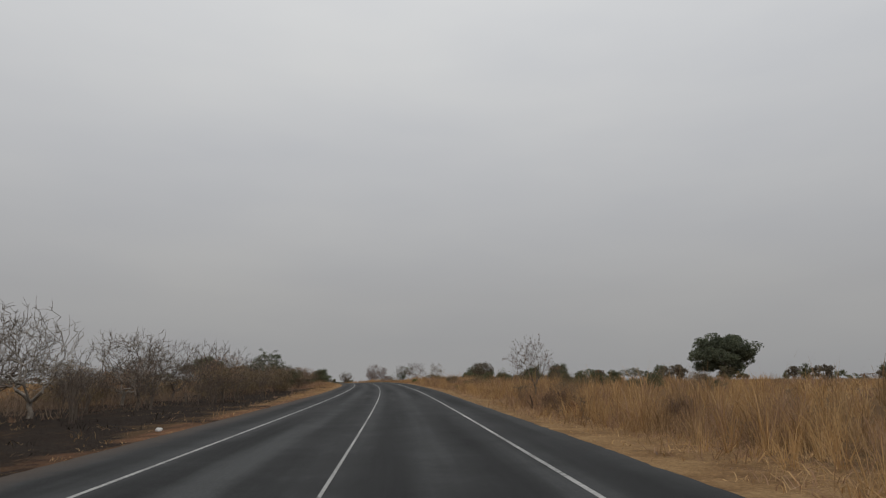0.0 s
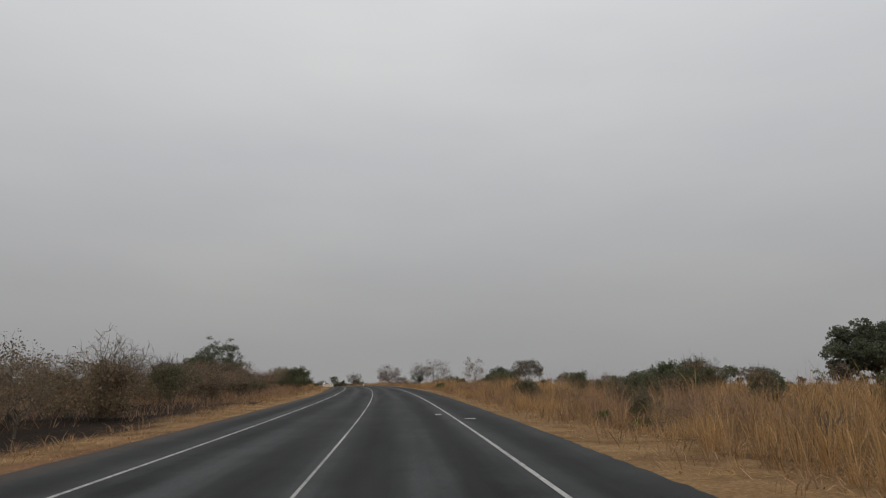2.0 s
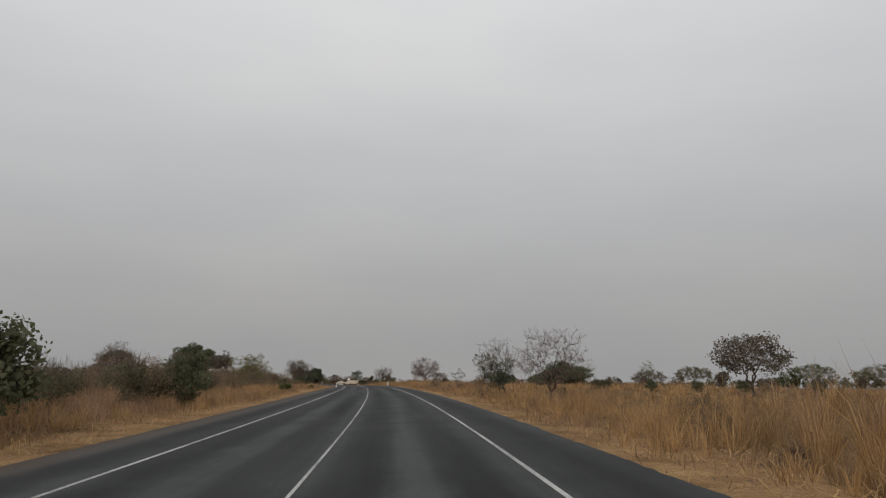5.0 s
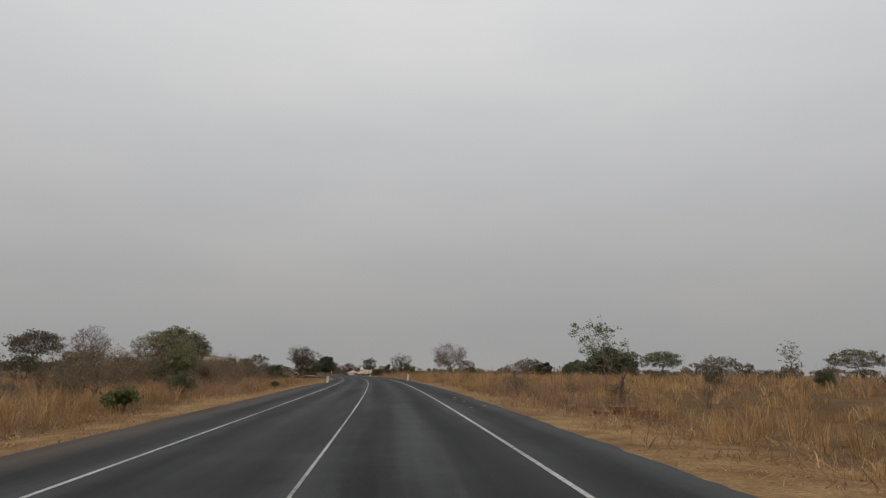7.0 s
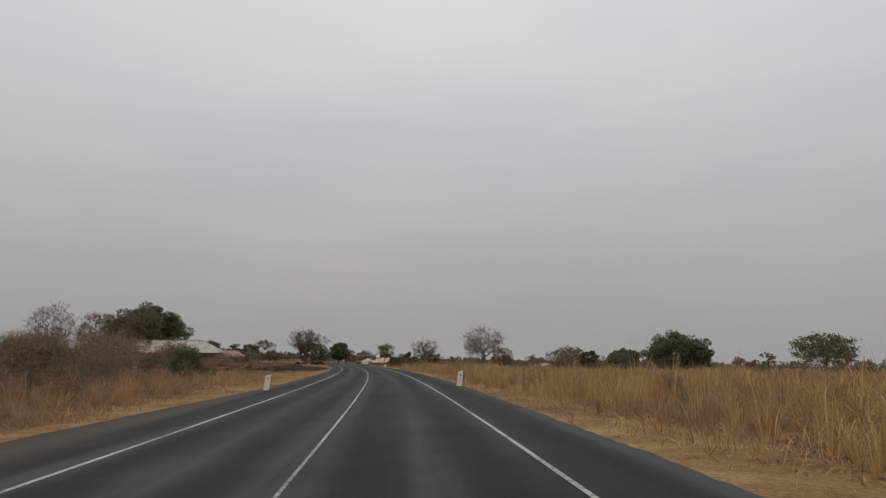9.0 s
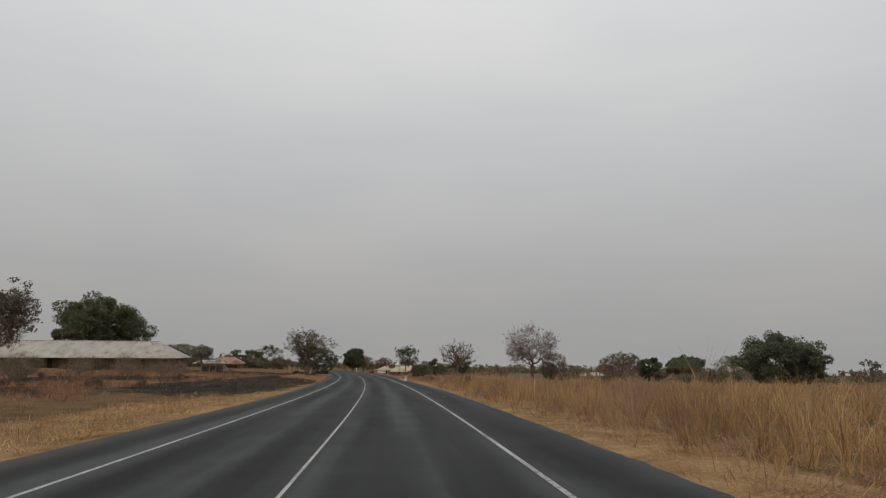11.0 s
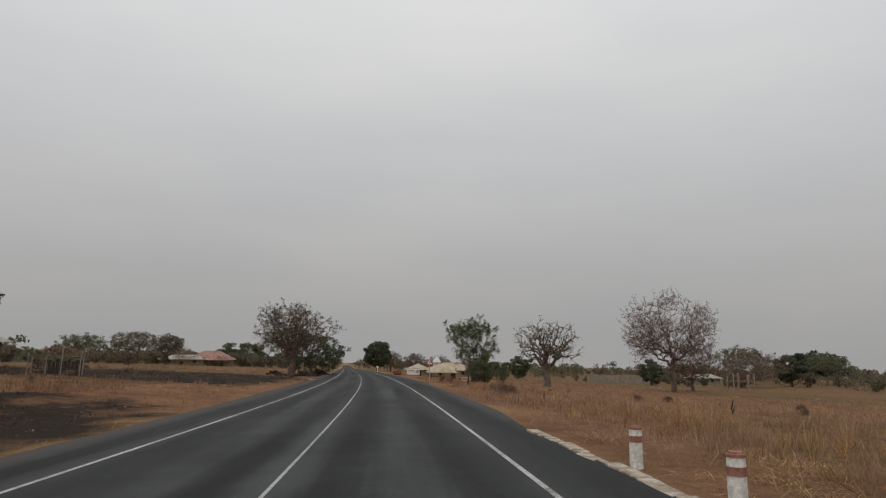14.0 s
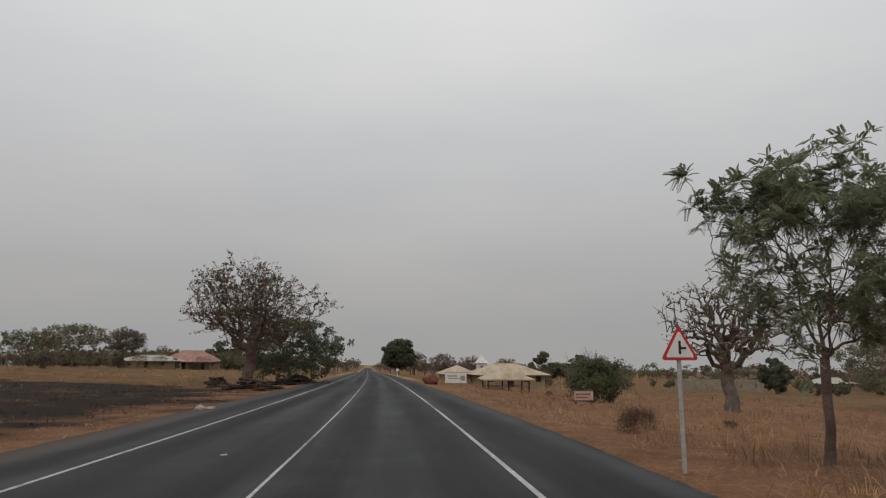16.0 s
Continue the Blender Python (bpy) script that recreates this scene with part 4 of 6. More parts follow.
        h /= np.linalg.norm(h, axis=1, keepdims=True)
        side = np.cross(h, [0, 0, 1.0]) + r.normal(0, 0.2, h.shape)
        side /= np.linalg.norm(side, axis=1, keepdims=True)
        ln = size * (0.7 + 0.6 * r.rand(len(t0), 1))
        quads = []
        for u in np.linspace(0.2, 1.0, frond):
            stalk = t0 + h * ln * u + np.array([0, 0, -1.0]) * ln * droop * u * u
            for sg in (1, -1):
                out = (side * sg + h * 0.55 + [0, 0, -0.25]) * ln * 0.30 * (1.15 - 0.5 * u)
                w = h * ln * 0.07
                quads.append(np.stack([stalk, stalk + out * 0.5 + w, stalk + out, stalk + out * 0.5 - w], 1))
        v = np.concatenate(quads)
        hang(new("crown", raw_mesh("crown", v, np.arange(len(v) * 4), np.full(len(v), 4), [leaf or M_GREEN])), ob)
    return ob


def leaf_bush(name, m, label, seed=1, high=3.0, wide=3.4, leaf=None, lumps=26, each=150, size=0.05, group="", gaps=0.0, bare=0.0, forks=3):
    """A bush: thin stems from the root and close clumps of small leaves down to the ground."""
    r = np.random.RandomState(seed)
    ob = holder(name, m, label, "bush", group)
    segs, tips = skeleton_of(r, 0.6, forks, (3, 3), (34, 34), 0.75, 0.15, 0.03, 1.0, 5)
    segs, tips = fitted(segs, tips, high * (1.0 + bare), wide * 0.95)
    segs[:, 6:8] = np.maximum(segs[:, 6:8] * 0.03, 0.007)
    segs[:, 2] -= np.where(segs[:, 2] <= 0.001, 0.15, 0)
    v, f = tubes(segs, 3)
    hang(new("stem", raw_mesh("stem", v, f, np.full(len(f), 4), [M_BARK])), ob)
    d = r.normal(size=(lumps, 3))
    d /= np.linalg.norm(d, axis=1, keepdims=True)
    c = d * (0.35 + 0.6 * r.rand(lumps, 1) ** 0.6) * [wide / 2 * 0.85, wide / 2 * 0.85, high * 0.44] + [0, 0, high * 0.5]
    lr = (wide * (0.10 + 0.07 * r.rand(lumps)))[:, None, None]
    e = r.normal(size=(lumps, each, 3))
    e /= np.linalg.norm(e, axis=2, keepdims=True)
    pts = (c[:, None] + e * lr * (0.3 + 0.75 * r.rand(lumps, each, 1)) * [1, 1, 0.9]).reshape(-1, 3)
    tips = tips[tips[:, 2] < high * 0.86]
    pts = np.concatenate([pts, np.repeat(tips, 2, 0) + r.normal(0, 0.07, (len(tips) * 2, 3))])
    pts = pts[(pts[:, 2] > 0.08) & (r.rand(len(pts)) >= gaps)]
    hang(new("foliage", leaf_mesh("foliage", pts, size, 1.6, leaf or M_GREEN, r)), ob)
    return ob


# single trees that stand out along the road: burnt and bare ones on the first stretch
for k, (s, lat, high, wide, bark) in enumerate(((30, -15, 5.6, 5.2, M_PALE), (37, -12.4, 3.6, 3.0, M_BARK), (45, -17, 5.6, 5.6, M_PALE), (60, -15, 5.6, 5.0, M_BARK), (24, -21, 6.2, 6.5, M_BARK), (38, -22, 6.4, 6.6, M_PALE), (52, -20, 6.0, 6.2, M_BARK), (72, -18, 5.2, 4.8, M_PALE), (18, -17, 5.4, 5.2, M_BARK), (33, -18.5, 6.0, 6.4, M_PALE), (41, -14.5, 4.9, 4.8, M_BARK), (57, -17.5, 5.6, 5.5, M_PALE), (66, -14, 5.0, 4.8, M_BARK), (78, -21, 5.4, 5.2, M_BARK), (84, -15, 4.6, 4.4, M_PALE), (98, -18, 4.9, 4.6, M_BARK), (27, -27, 7.0, 7.5, M_PALE), (48, -27, 6.6, 7.0, M_BARK))):
    crown_tree("dead_tree", spot(s, lat), "grey leafless tree rising above brown scrub", seed=31 + k, high=high * 0.9, wide=wide, fork=0.7, under=1.0, nodes=130, thick=0.021 * high, fine=0.013, bark=M_BARK if bark is M_PALE and k % 2 else bark, twigs=3, twig=0.5, reach=0.45, wiggle=0.14, sides=4, lean=(0.2 * (k % 3 - 1), 0.3 * (k % 2)), group="bare trees in the scrub")
crown_tree("bare_tree", spot(40.5, 10.0), "small leafless tree in tall dry grass", seed=8, high=3.8, wide=2.9, fork=0.9, under=1.3, nodes=150, thick=0.065, bark=M_BARK, leaf=M_RUST, leaves=2, puff=0.06, size=0.022, some=0.35, twigs=3, twig=0.4, reach=0.7, wiggle=0.08, shell=0.15, lean=(-0.3, 0.0))
crown_tree("bare_tree", spot(163, 13.2), "reddish leafless tree in dry grass", seed=9, high=5.0, wide=5.4, fork=0.6, under=0.9, nodes=420, thick=0.13, bark=M_PINK, leaf=M_RUST, leaves=2, puff=0.08, size=0.02, some=0.4, twigs=4, twig=0.45)
crown_tree("bare_tree", spot(119.5, 11.7), "thin brown half-bare tree in tall grass", seed=10, high=3.7, wide=2.6, fork=0.9, under=1.0, nodes=80, thick=0.06, bark=M_BARK, leaf=M_DRAB, leaves=4, puff=0.12, size=0.03, some=0.6, twigs=3, twig=0.4, shell=0.2, reach=0.6)
crown_tree("roadside_tree", spot(169.5, 11.2), "tall leafless tree with a leafy thicket at its foot", seed=14, high=4.5, wide=4.0, fork=0.8, under=1.3, nodes=230, thick=0.085, bark=M_BARK, leaf=M_DARK, leaves=2, puff=0.08, size=0.026, some=0.16, twigs=3, twig=0.42, reach=0.75, wiggle=0.09, shell=0.2, fine=0.010, lean=(-0.55, 0.0))
crown_tree("leafy_shrub", spot(169.2, 10.7), "dark green leafy shrub under a leafless tree", "bush", seed=61, high=2.7, wide=2.1, fork=0.6, under=0.8, lean=(-0.3, 0.0), nodes=150, thick=0.05, leaf=M_DARK, leaves=7, puff=0.11, size=0.036, some=0.9, twigs=2, twig=0.25, clusters=16, tight=0.10)
crown_tree("slender_tree", spot(217, 19.7), "slender tree with few yellow-green leaves", seed=15, high=6.3, wide=4.6, fork=1.6, under=2.2, nodes=90, thick=0.09, leaf=M_NEEM, leaves=9, puff=0.16, size=0.05, some=0.55, twigs=2, twig=0.4, clusters=9, tight=0.07, lean=(-0.9, 0.0))
crown_tree("slender_tree", spot(260, 67.5), "slender half-bare tree far across the grass", seed=16, high=6.2, wide=4.0, fork=2.0, under=2.4, nodes=70, thick=0.09, leaf=M_LIME, leaves=5, puff=0.16, size=0.06, some=0.5, twigs=2, twig=0.4)
crown_tree("bare_tree", spot(427, 27.4), "crooked thick-trunked grey tree with few leaves on dry ground", seed=17, high=10.2, wide=9.8, fork=3.1, under=3.2, nodes=230, thick=0.47, taper=0.48, bark=M_BARK, leaf=M_OLIVE, leaves=4, puff=0.18, size=0.06, some=0.3, reach=0.35, wiggle=0.20, twigs=3, twig=0.7, shell=0.25, sides=8, fine=0.03)
crown_tree("cotton_tree", spot(431, 49.5), "tall grey leafless silk-cotton tree with a wide crown", seed=18, high=15.8, wide=14.2, fork=4.4, under=4.8, nodes=1300, taper=0.53, fine=0.019, thick=0.42, bark=M_PINK, leaf=M_FLUFF, leaves=2, puff=0.2, size=0.06, some=0.55, clusters=55, tight=0.055, lean=(-0.8, 0.0), reach=0.3, twigs=4, twig=0.8, sides=4)
for k, (s, lat, high, wide) in enumerate(((452, -95.5, 18.4, 15), (368.5, -57, 10.2, 9.5), (490, 103.5, 9.0, 17), (446, 61, 9.0, 8.0), (690, 22, 11, 13), (640, 30, 9.5, 11), (655, 44, 9.0, 12), (630, 54, 8.0, 9))):
    crown_tree("baobab_tree", spot(s, lat), "grey leafless baobab far across the field", seed=19 + 20 * k, high=high, wide=wide, fork=0.2 * high, under=0.25 * high, nodes=560, thick=0.04 * high, bark=M_PINK, leaf=M_RUST, leaves=2, puff=0.25, size=0.06, some=0.6, twigs=4, twig=0.07 * high, sides=4, fine=0.05 if s > 600 else 0.028, group="far baobabs")
crown_tree("shade_tree", spot(447, -11.6), "large half-bare reddish tree beside the road, leafier low down", seed=20, high=11.9, wide=12.6, fork=3.3, under=4.4, nodes=1000, taper=0.52, fine=0.018, thick=0.55, bark=M_PINK, leaf=M_MIXED, leaves=5, puff=0.13, size=0.065, some=0.5, reach=0.42, twigs=3, twig=0.75, wiggle=0.10, sides=6, shell=0.2, lean=(0.1, 0), clusters=90, tight=0.055)
# extra tree added to stand in for the shade tree's own low green foliage
crown_tree("leafy_tree", spot(458, -8.8), "green lower right foliage of the half-bare shade tree, added as a tree of its own", seed=62, high=7.0, wide=11.0, fork=1.4, under=0.9, nodes=420, thick=0.25, leaf=M_DARK, leaves=14, puff=0.24, size=0.085, some=0.9, twigs=2, twig=0.5, clusters=40, tight=0.07)
crown_tree("neem_tree", spot(392.7, 9.7), "feathery green neem tree beside the road", seed=24, high=5.9, wide=4.5, lean=(0.35, 0.0), fork=1.9, under=2.1, nodes=230, thick=0.085, taper=0.66, bark=M_PINK, leaf=M_NEEM, leaves=5, size=0.26, droop=0.30, some=0.88, frond=8, reach=0.6, twigs=3, twig=0.3, shell=0.25, sides=8, clusters=24, tight=0.075, wiggle=0.09)
crown_tree("slender_tree", spot(189, 10.0), "small crooked tree with few green leaves on the verge", seed=38, high=2.4, wide=1.5, fork=0.9, under=1.2, nodes=30, thick=0.04, leaf=M_OLIVE, leaves=5, puff=0.08, size=0.03, some=0.55, twigs=2, twig=0.25)
dome_tree("mango_tree", spot(600, 10.2), "dark green dome-shaped mango tree beside the road", seed=22, high=12.4, wide=13.6, under=0.9, lumps=170, each=160, size=0.19, flat=0.9, lobed=0.15)
dome_tree("mango_tree", spot(420, -57.6), "huge dark green mango tree behind the long house", seed=23, high=16.6, wide=20.4, under=3, leaf=M_GREEN, lumps=150, each=330, size=0.14, gaps=0.22)
dome_tree("mango_tree", spot(146, 88), "broad dark green tree beyond the grass", seed=24, high=11.8, wide=17, under=1.0, lumps=130, each=240, size=0.14, gaps=0.22)
dome_tree("mango_tree", spot(425, 122), "broad dark green tree across the field", seed=25, high=15, wide=26, under=0.2, lumps=150, each=200, size=0.2, gaps=0.25)
dome_tree("mango_tree", spot(500, 122), "dark green tree across the field", seed=63, high=9.8, wide=11, under=1.0, lumps=60, each=140, size=0.2)
dome_tree("mango_tree", spot(545, 165), "dark green tree across the field", seed=64, high=11, wide=20, under=2.0, lumps=70, each=160, size=0.25)
dome_tree("mango_tree", spot(500, 80), "small dark green tree across the field", seed=65, high=6.8, wide=7.5, under=0.6, lumps=40, each=130, size=0.15)
crown_tree("acacia_tree", spot(231.6, -19.5), "spreading acacia with pale feathery leaf tips in the scrub", seed=26, high=5.6, wide=6.6, fork=0.7, under=1.9, nodes=300, thick=0.11, bark=M_BARK, leaf=M_FEATHER, leaves=9, puff=0.13, size=0.042, some=0.6, twigs=2, twig=0.4, reach=0.6, wiggle=0.09, shell=0.25, clusters=34, tight=0.06)
crown_tree("acacia_tree", spot(239.5, -20.4), "low yellow-green feathery tree in the scrub", seed=28, high=3.9, wide=4.2, fork=0.6, under=0.9, nodes=240, thick=0.08, bark=M_BARK, leaf=M_LIME, leaves=11, puff=0.16, size=0.045, some=0.85, twigs=2, twig=0.35, clusters=18, tight=0.08)
crown_tree("field_tree", spot(335.5, -40.8), "flat-crowned olive-brown tree before the long house", seed=29, high=8.6, wide=8.8, fork=2.2, under=4.0, nodes=420, thick=0.19, bark=M_BARK, leaf=M_GREYLEAF, leaves=14, puff=0.26, size=0.075, some=0.9, twigs=2, twig=0.45, clusters=30, tight=0.08)
dome_tree("leafy_tree", spot(409, -60), "olive green tree beside a huge mango tree", seed=66, high=8.6, wide=7.0, under=1.2, leaf=M_OLIVE, lumps=50, each=140, size=0.18)
crown_tree("leafy_tree", spot(141, -21.4), "dark green tree above the roadside scrub", seed=27, high=6.4, wide=7.8, fork=1.4, under=0.8, nodes=420, thick=0.16, leaf=M_DARK, leaves=16, puff=0.24, size=0.058, some=0.95, twigs=2, twig=0.4, clusters=34, tight=0.08)
for k, (s, lat, high, wide) in enumerate(((606, -51, 9.5, 11.0), (610, -34.6, 14.5, 17.0), (596, -41, 10.0, 12.0), (516, 38, 7.5, 9.0), (535, 52, 8.0, 10.0))):
    dome_tree("leafy_tree", spot(s, lat), "green round-crowned tree beyond the village houses", seed=90 + k, high=high, wide=wide, under=0.6, thick=0.22, leaf=(M_GREEN, M_OLIVE)[k % 2], lumps=46, each=170, size=0.13, gaps=0.15, group="trees beyond the houses")
# umbrella-shaped field trees
for k, (s, lat, high, wide) in enumerate(((529, 126, 11.5, 17), (382, 142, 9.0, 16), (520, 150, 9, 13), (520, -60, 8.6, 12.5), (531, -54, 8.6, 7.5), (250, 102, 5.2, 9.5), (250, 121.7, 5.6, 11), (222, 122, 5.2, 12), (252, 137, 6.6, 5.5), (260, 79, 4.9, 8.5), (300, -62, 8.2, 9), (300, 67.5, 6.2, 8.5), (480, 149, 10, 18), (169, 32.3, 4.9, 6.0), (560, -88, 9.5, 14), (470, -105, 8.5, 11))):
    crown_tree("field_tree", spot(s, lat), "flat-crowned savanna tree with thin grey-green leaves", seed=70 + k, high=high, wide=wide, fork=0.22 * high, under=0.42 * high, nodes=260, thick=0.028 * high, leaf=(M_OLIVE, M_GREYLEAF, M_GREEN)[k % 3], leaves=9, puff=0.045 * high, size=0.012 * high, some=0.8, twigs=2, twig=0.06 * high, sides=4, group="field trees")


# ---- scrub: a few kinds of bush, each set out many times ----
def bush_kinds():
    return {
        "green": leaf_bush("green_bush", spot(131, -10.2), "green leafy bush at the edge of the scrub", seed=41, high=3.0, wide=3.4, leaf=M_GREEN, lumps=30, each=110, size=0.048, group="roadside scrub"),
        "olive": leaf_bush("olive_bush", spot(84, -11), "grey-green half-withered bush in the scrub", seed=42, high=2.7, wide=3.3, leaf=M_OLIVE, lumps=22, each=85, size=0.041, gaps=0.15, bare=0.18, group="roadside scrub"),
        "drab": leaf_bush("drab_bush", spot(70, -14), "drab brown withered bush in the scrub", seed=47, high=2.7, wide=3.4, leaf=M_DRAB, lumps=22, each=80, size=0.038, gaps=0.2, bare=0.25, group="roadside scrub"),
        "brown": tree("brown_bush", spot(56, -13), "brown leafless bush in the scrub", "bush", seed=43, high=2.8, wide=3.0, trunk=0.5, levels=4, stems=7, split=(3, 3, 2), wiggle=0.18, thick=0.024, bark=M_BARK, leaf=M_DRAB, per_tip=2, puff=0.22, size=0.032, sides=3, group="roadside scrub"),
        "rust": tree("withered_bush", spot(27.2, 8.0), "low reddish withered bush in dry grass", "bush", seed=44, high=1.1, wide=1.7, trunk=0.3, levels=4, stems=8, split=(3, 2, 2), wiggle=0.25, thick=0.016, bark=M_PINK, leaf=M_RUST, per_tip=3, puff=0.10, size=0.014, sides=3, group="roadside scrub"),
        "twigs": tree("twiggy_bush", spot(46, -11.5), "grey bush of bare burnt twigs", "bush", seed=45, high=2.3, wide=2.0, trunk=0.7, levels=4, stems=5, split=(2, 2, 2), angle=(24, 24), thick=0.03, bark=M_BARK, sides=3, group="roadside scrub"),
        "thorn": crown_tree("thorn_bush", spot(48, -11.2), "brown thorn bush with bare lower stems", "bush", seed=48, high=3.3, wide=3.5, fork=0.45, under=1.0, nodes=120, thick=0.06, bark=M_BARK, leaf=M_WEED, leaves=5, puff=0.17, size=0.021, some=0.5, twigs=3, twig=0.45, sides=4, group="roadside scrub"),
        "russet": crown_tree("russet_bush", spot(68, -10.8), "russet half-withered bush with dark stems", "bush", seed=49, high=3.0, wide=3.2, fork=0.4, under=0.7, nodes=110, thick=0.055, bark=M_BARK, leaf=M_DRAB, leaves=6, puff=0.16, size=0.025, some=0.7, twigs=3, twig=0.4, sides=4, group="roadside scrub"),
        "far_drab": leaf_bush("drab_bush", spot(470, -80), "drab withered bush far across the field", seed=52, high=2.7, wide=3.4, leaf=M_GREYLEAF, lumps=14, each=38, size=0.10, gaps=0.1, group="field scrub", forks=1),
        "far_olive": leaf_bush("olive_bush", spot(463, -90), "grey-green bush far across the field", seed=53, high=2.7, wide=3.3, leaf=M_OLIVE, lumps=14, each=40, size=0.10, gaps=0.1, group="field scrub", forks=1),
        "far_green": leaf_bush("green_bush", spot(602, -60), "green bush far across the field", seed=54, high=3.0, wide=3.4, leaf=M_GREEN, lumps=15, each=42, size=0.10, group="field scrub", forks=1),
        "low": tree("green_clump", spot(117, 7.5), "low green clump of leaves in the dry verge", "bush", seed=46, high=0.75, wide=1.1, trunk=0.3, levels=3, stems=7, split=(2, 2), thick=0.015, leaf=M_LIME, per_tip=7, puff=0.09, size=0.035, sides=3, group="roadside scrub"),
    }


KIND = bush_kinds()


def scatter(kinds, count, s0, s1, l0, l1, seed, small=0.7, big=1.25):
    r = random.Random(seed)
    for k in range(count):
        copy_thing(KIND[kinds[k % len(kinds)]], spot(r.uniform(s0, s1), r.uniform(l0, l1), -0.05, r.uniform(0, 360), r.uniform(small, big)))


scatter(("thorn", "brown", "thorn", "russet", "twigs", "drab"), 62, -12, 66, -11.5, -25, 1, 0.65, 0.98)
scatter(("twigs",), 16, 0, 60, -9.5, -14, 2, 0.6, 1.0)
scatter(("thorn", "drab", "russet", "thorn", "brown"), 44, 60, 112, -10.5, -24, 3, 0.7, 1.05)
scatter(("drab", "thorn", "olive", "russet", "thorn", "drab", "brown"), 46, 95, 162, -10.6, -22, 4, 0.7, 1.0)
scatter(("thorn", "brown", "drab", "russet", "thorn"), 40, 160, 266, -13, -25, 5, 0.6, 1.05)
scatter(("thorn", "drab", "russet", "brown", "thorn", "drab"), 42, 200, 268, -11.5, -21, 25, 0.32, 0.62)
scatter(("thorn", "russet", "brown"), 16, 256, 288, -19, -28, 29, 1.0, 1.35)
scatter(("olive", "drab"), 18, 200, 300, -22, -40, 6, 0.9, 1.4)
scatter(("rust", "drab"), 10, 30, 330, 9.0, 13.0, 7, 0.3, 0.5)
scatter(("twigs", "russet", "twigs", "thorn", "rust"), 46, 20, 335, 7.8, 12.5, 20, 0.28, 0.5)
scatter(("green", "olive", "drab", "green"), 22, 42, 102, 15.5, 30, 22, 0.45, 0.72)
scatter(("olive", "green", "drab"), 14, 125, 240, 26, 46, 23, 0.5, 0.8)
scatter(("rust",), 12, 345, 440, 7.8, 24, 8, 0.25, 0.55)
scatter(("rust", "rust", "thorn"), 34, 296, 345, -17, -30, 26, 0.35, 0.85)
scatter(("far_drab", "russet"), 12, 470, 560, -44, -58, 27, 0.9, 1.4)
scatter(("olive", "thorn"), 14, 300, 372, -26, -48, 9, 0.4, 0.8)
scatter(("far_drab", "far_olive"), 16, 455, 560, -75, -110, 10, 0.9, 1.6)
scatter(("far_olive", "far_drab", "far_green", "far_drab"), 44, 0, 330, 62, 150, 12, 0.9, 1.5)
scatter(("far_drab", "far_olive"), 26, 430, 620, 95, 190, 13, 1.2, 2.0)
scatter(("far_drab", "far_olive", "far_green"), 16, 480, 560, 72, 110, 14, 0.8, 1.3)
scatter(("olive", "drab", "thorn", "drab"), 22, 232, 262, -22, -38, 15, 0.75, 1.15)
scatter(("thorn", "twigs", "brown"), 30, 374, 440, -18, -42, 18, 0.22, 0.45)
scatter(("far_drab", "far_olive", "far_green"), 26, 580, 650, -36, -115, 19, 1.5, 2.3)
scatter(("far_drab", "far_drab", "russet", "far_olive"), 44, 560, 630, -24, -80, 28, 1.3, 2.2)
scatter(("thorn", "russet"), 16, 318, 372, -25, -36, 16, 0.4, 0.75)
scatter(("far_drab", "far_olive"), 16, 360, 470, -75, -120, 17, 1.0, 1.6)
for kind, s, lat, size in (("green", 262, -13.2, 0.85), ("olive", 264, -12, 0.5), ("low", 229.5, -9.0, 0.85), ("olive", 88, 10.2, 0.6), ("green", 89, 10.6, 0.5), ("russet", 83.5, 10.0, 0.35), ("russet", 29.6, 8.9, 0.5), ("russet", 337.5, 7.2, 0.28), ("rust", 337.0, 8.0, 0.6), ("rust", 397.5, 8.0, 0.7), ("rust", 399.5, 9.0, 0.6), ("russet", 374, 8.8, 0.34), ("rust", 375, 9.4, 0.8), ("thorn", 258, -17, 0.9), ("drab", 262, -20, 1.0), ("thorn", 267, -23, 0.95), ("olive", 270, -18, 0.8), ("thorn", 254, -21, 1.0), ("russet", 320, 9.6, 0.4), ("olive", 103.5, -11.2, 0.85), ("olive", 108, -12, 0.9), ("olive", 65.5, 9.0, 0.4), ("low", 66.5, 7.9, 0.55), ("low", 64, 8.3, 0.5), ("green", 136, -9.9, 1.15), ("green", 156, -10.2, 1.1), ("olive", 150, -11.5, 1.0), ("green", 206, -11.0, 0.55), ("low", 192, -9.2, 1.2),
                           ("green", 427, 16.8, 1.15), ("green", 428, 18.6, 1.1), ("olive", 429, 17.6, 1.3), ("olive", 492, 28, 1.2), ("drab", 497, 32, 1.3), ("green", 486, 35, 1.3), ("rust", 20.5, 10.2, 0.9), ("rust", 317, 8.6, 0.6), ("olive", 318, 8.9, 0.42), ("twigs", 318.4, 9.0, 0.6), ("olive", 73, 11, 0.55), ("green", 77, 13, 0.6), ("green", 97, 24, 1.0), ("drab", 101, 29, 1.2), ("green", 106, 31, 1.2), ("green", 90, 22, 0.8), ("olive", 95, 27, 1.0), ("drab", 84, 18, 0.6), ("green", 243, -22, 1.2), ("olive", 256, -28, 1.3)):
    copy_thing(KIND[kind], spot(s, lat, -0.05, s * 37 % 360, size))


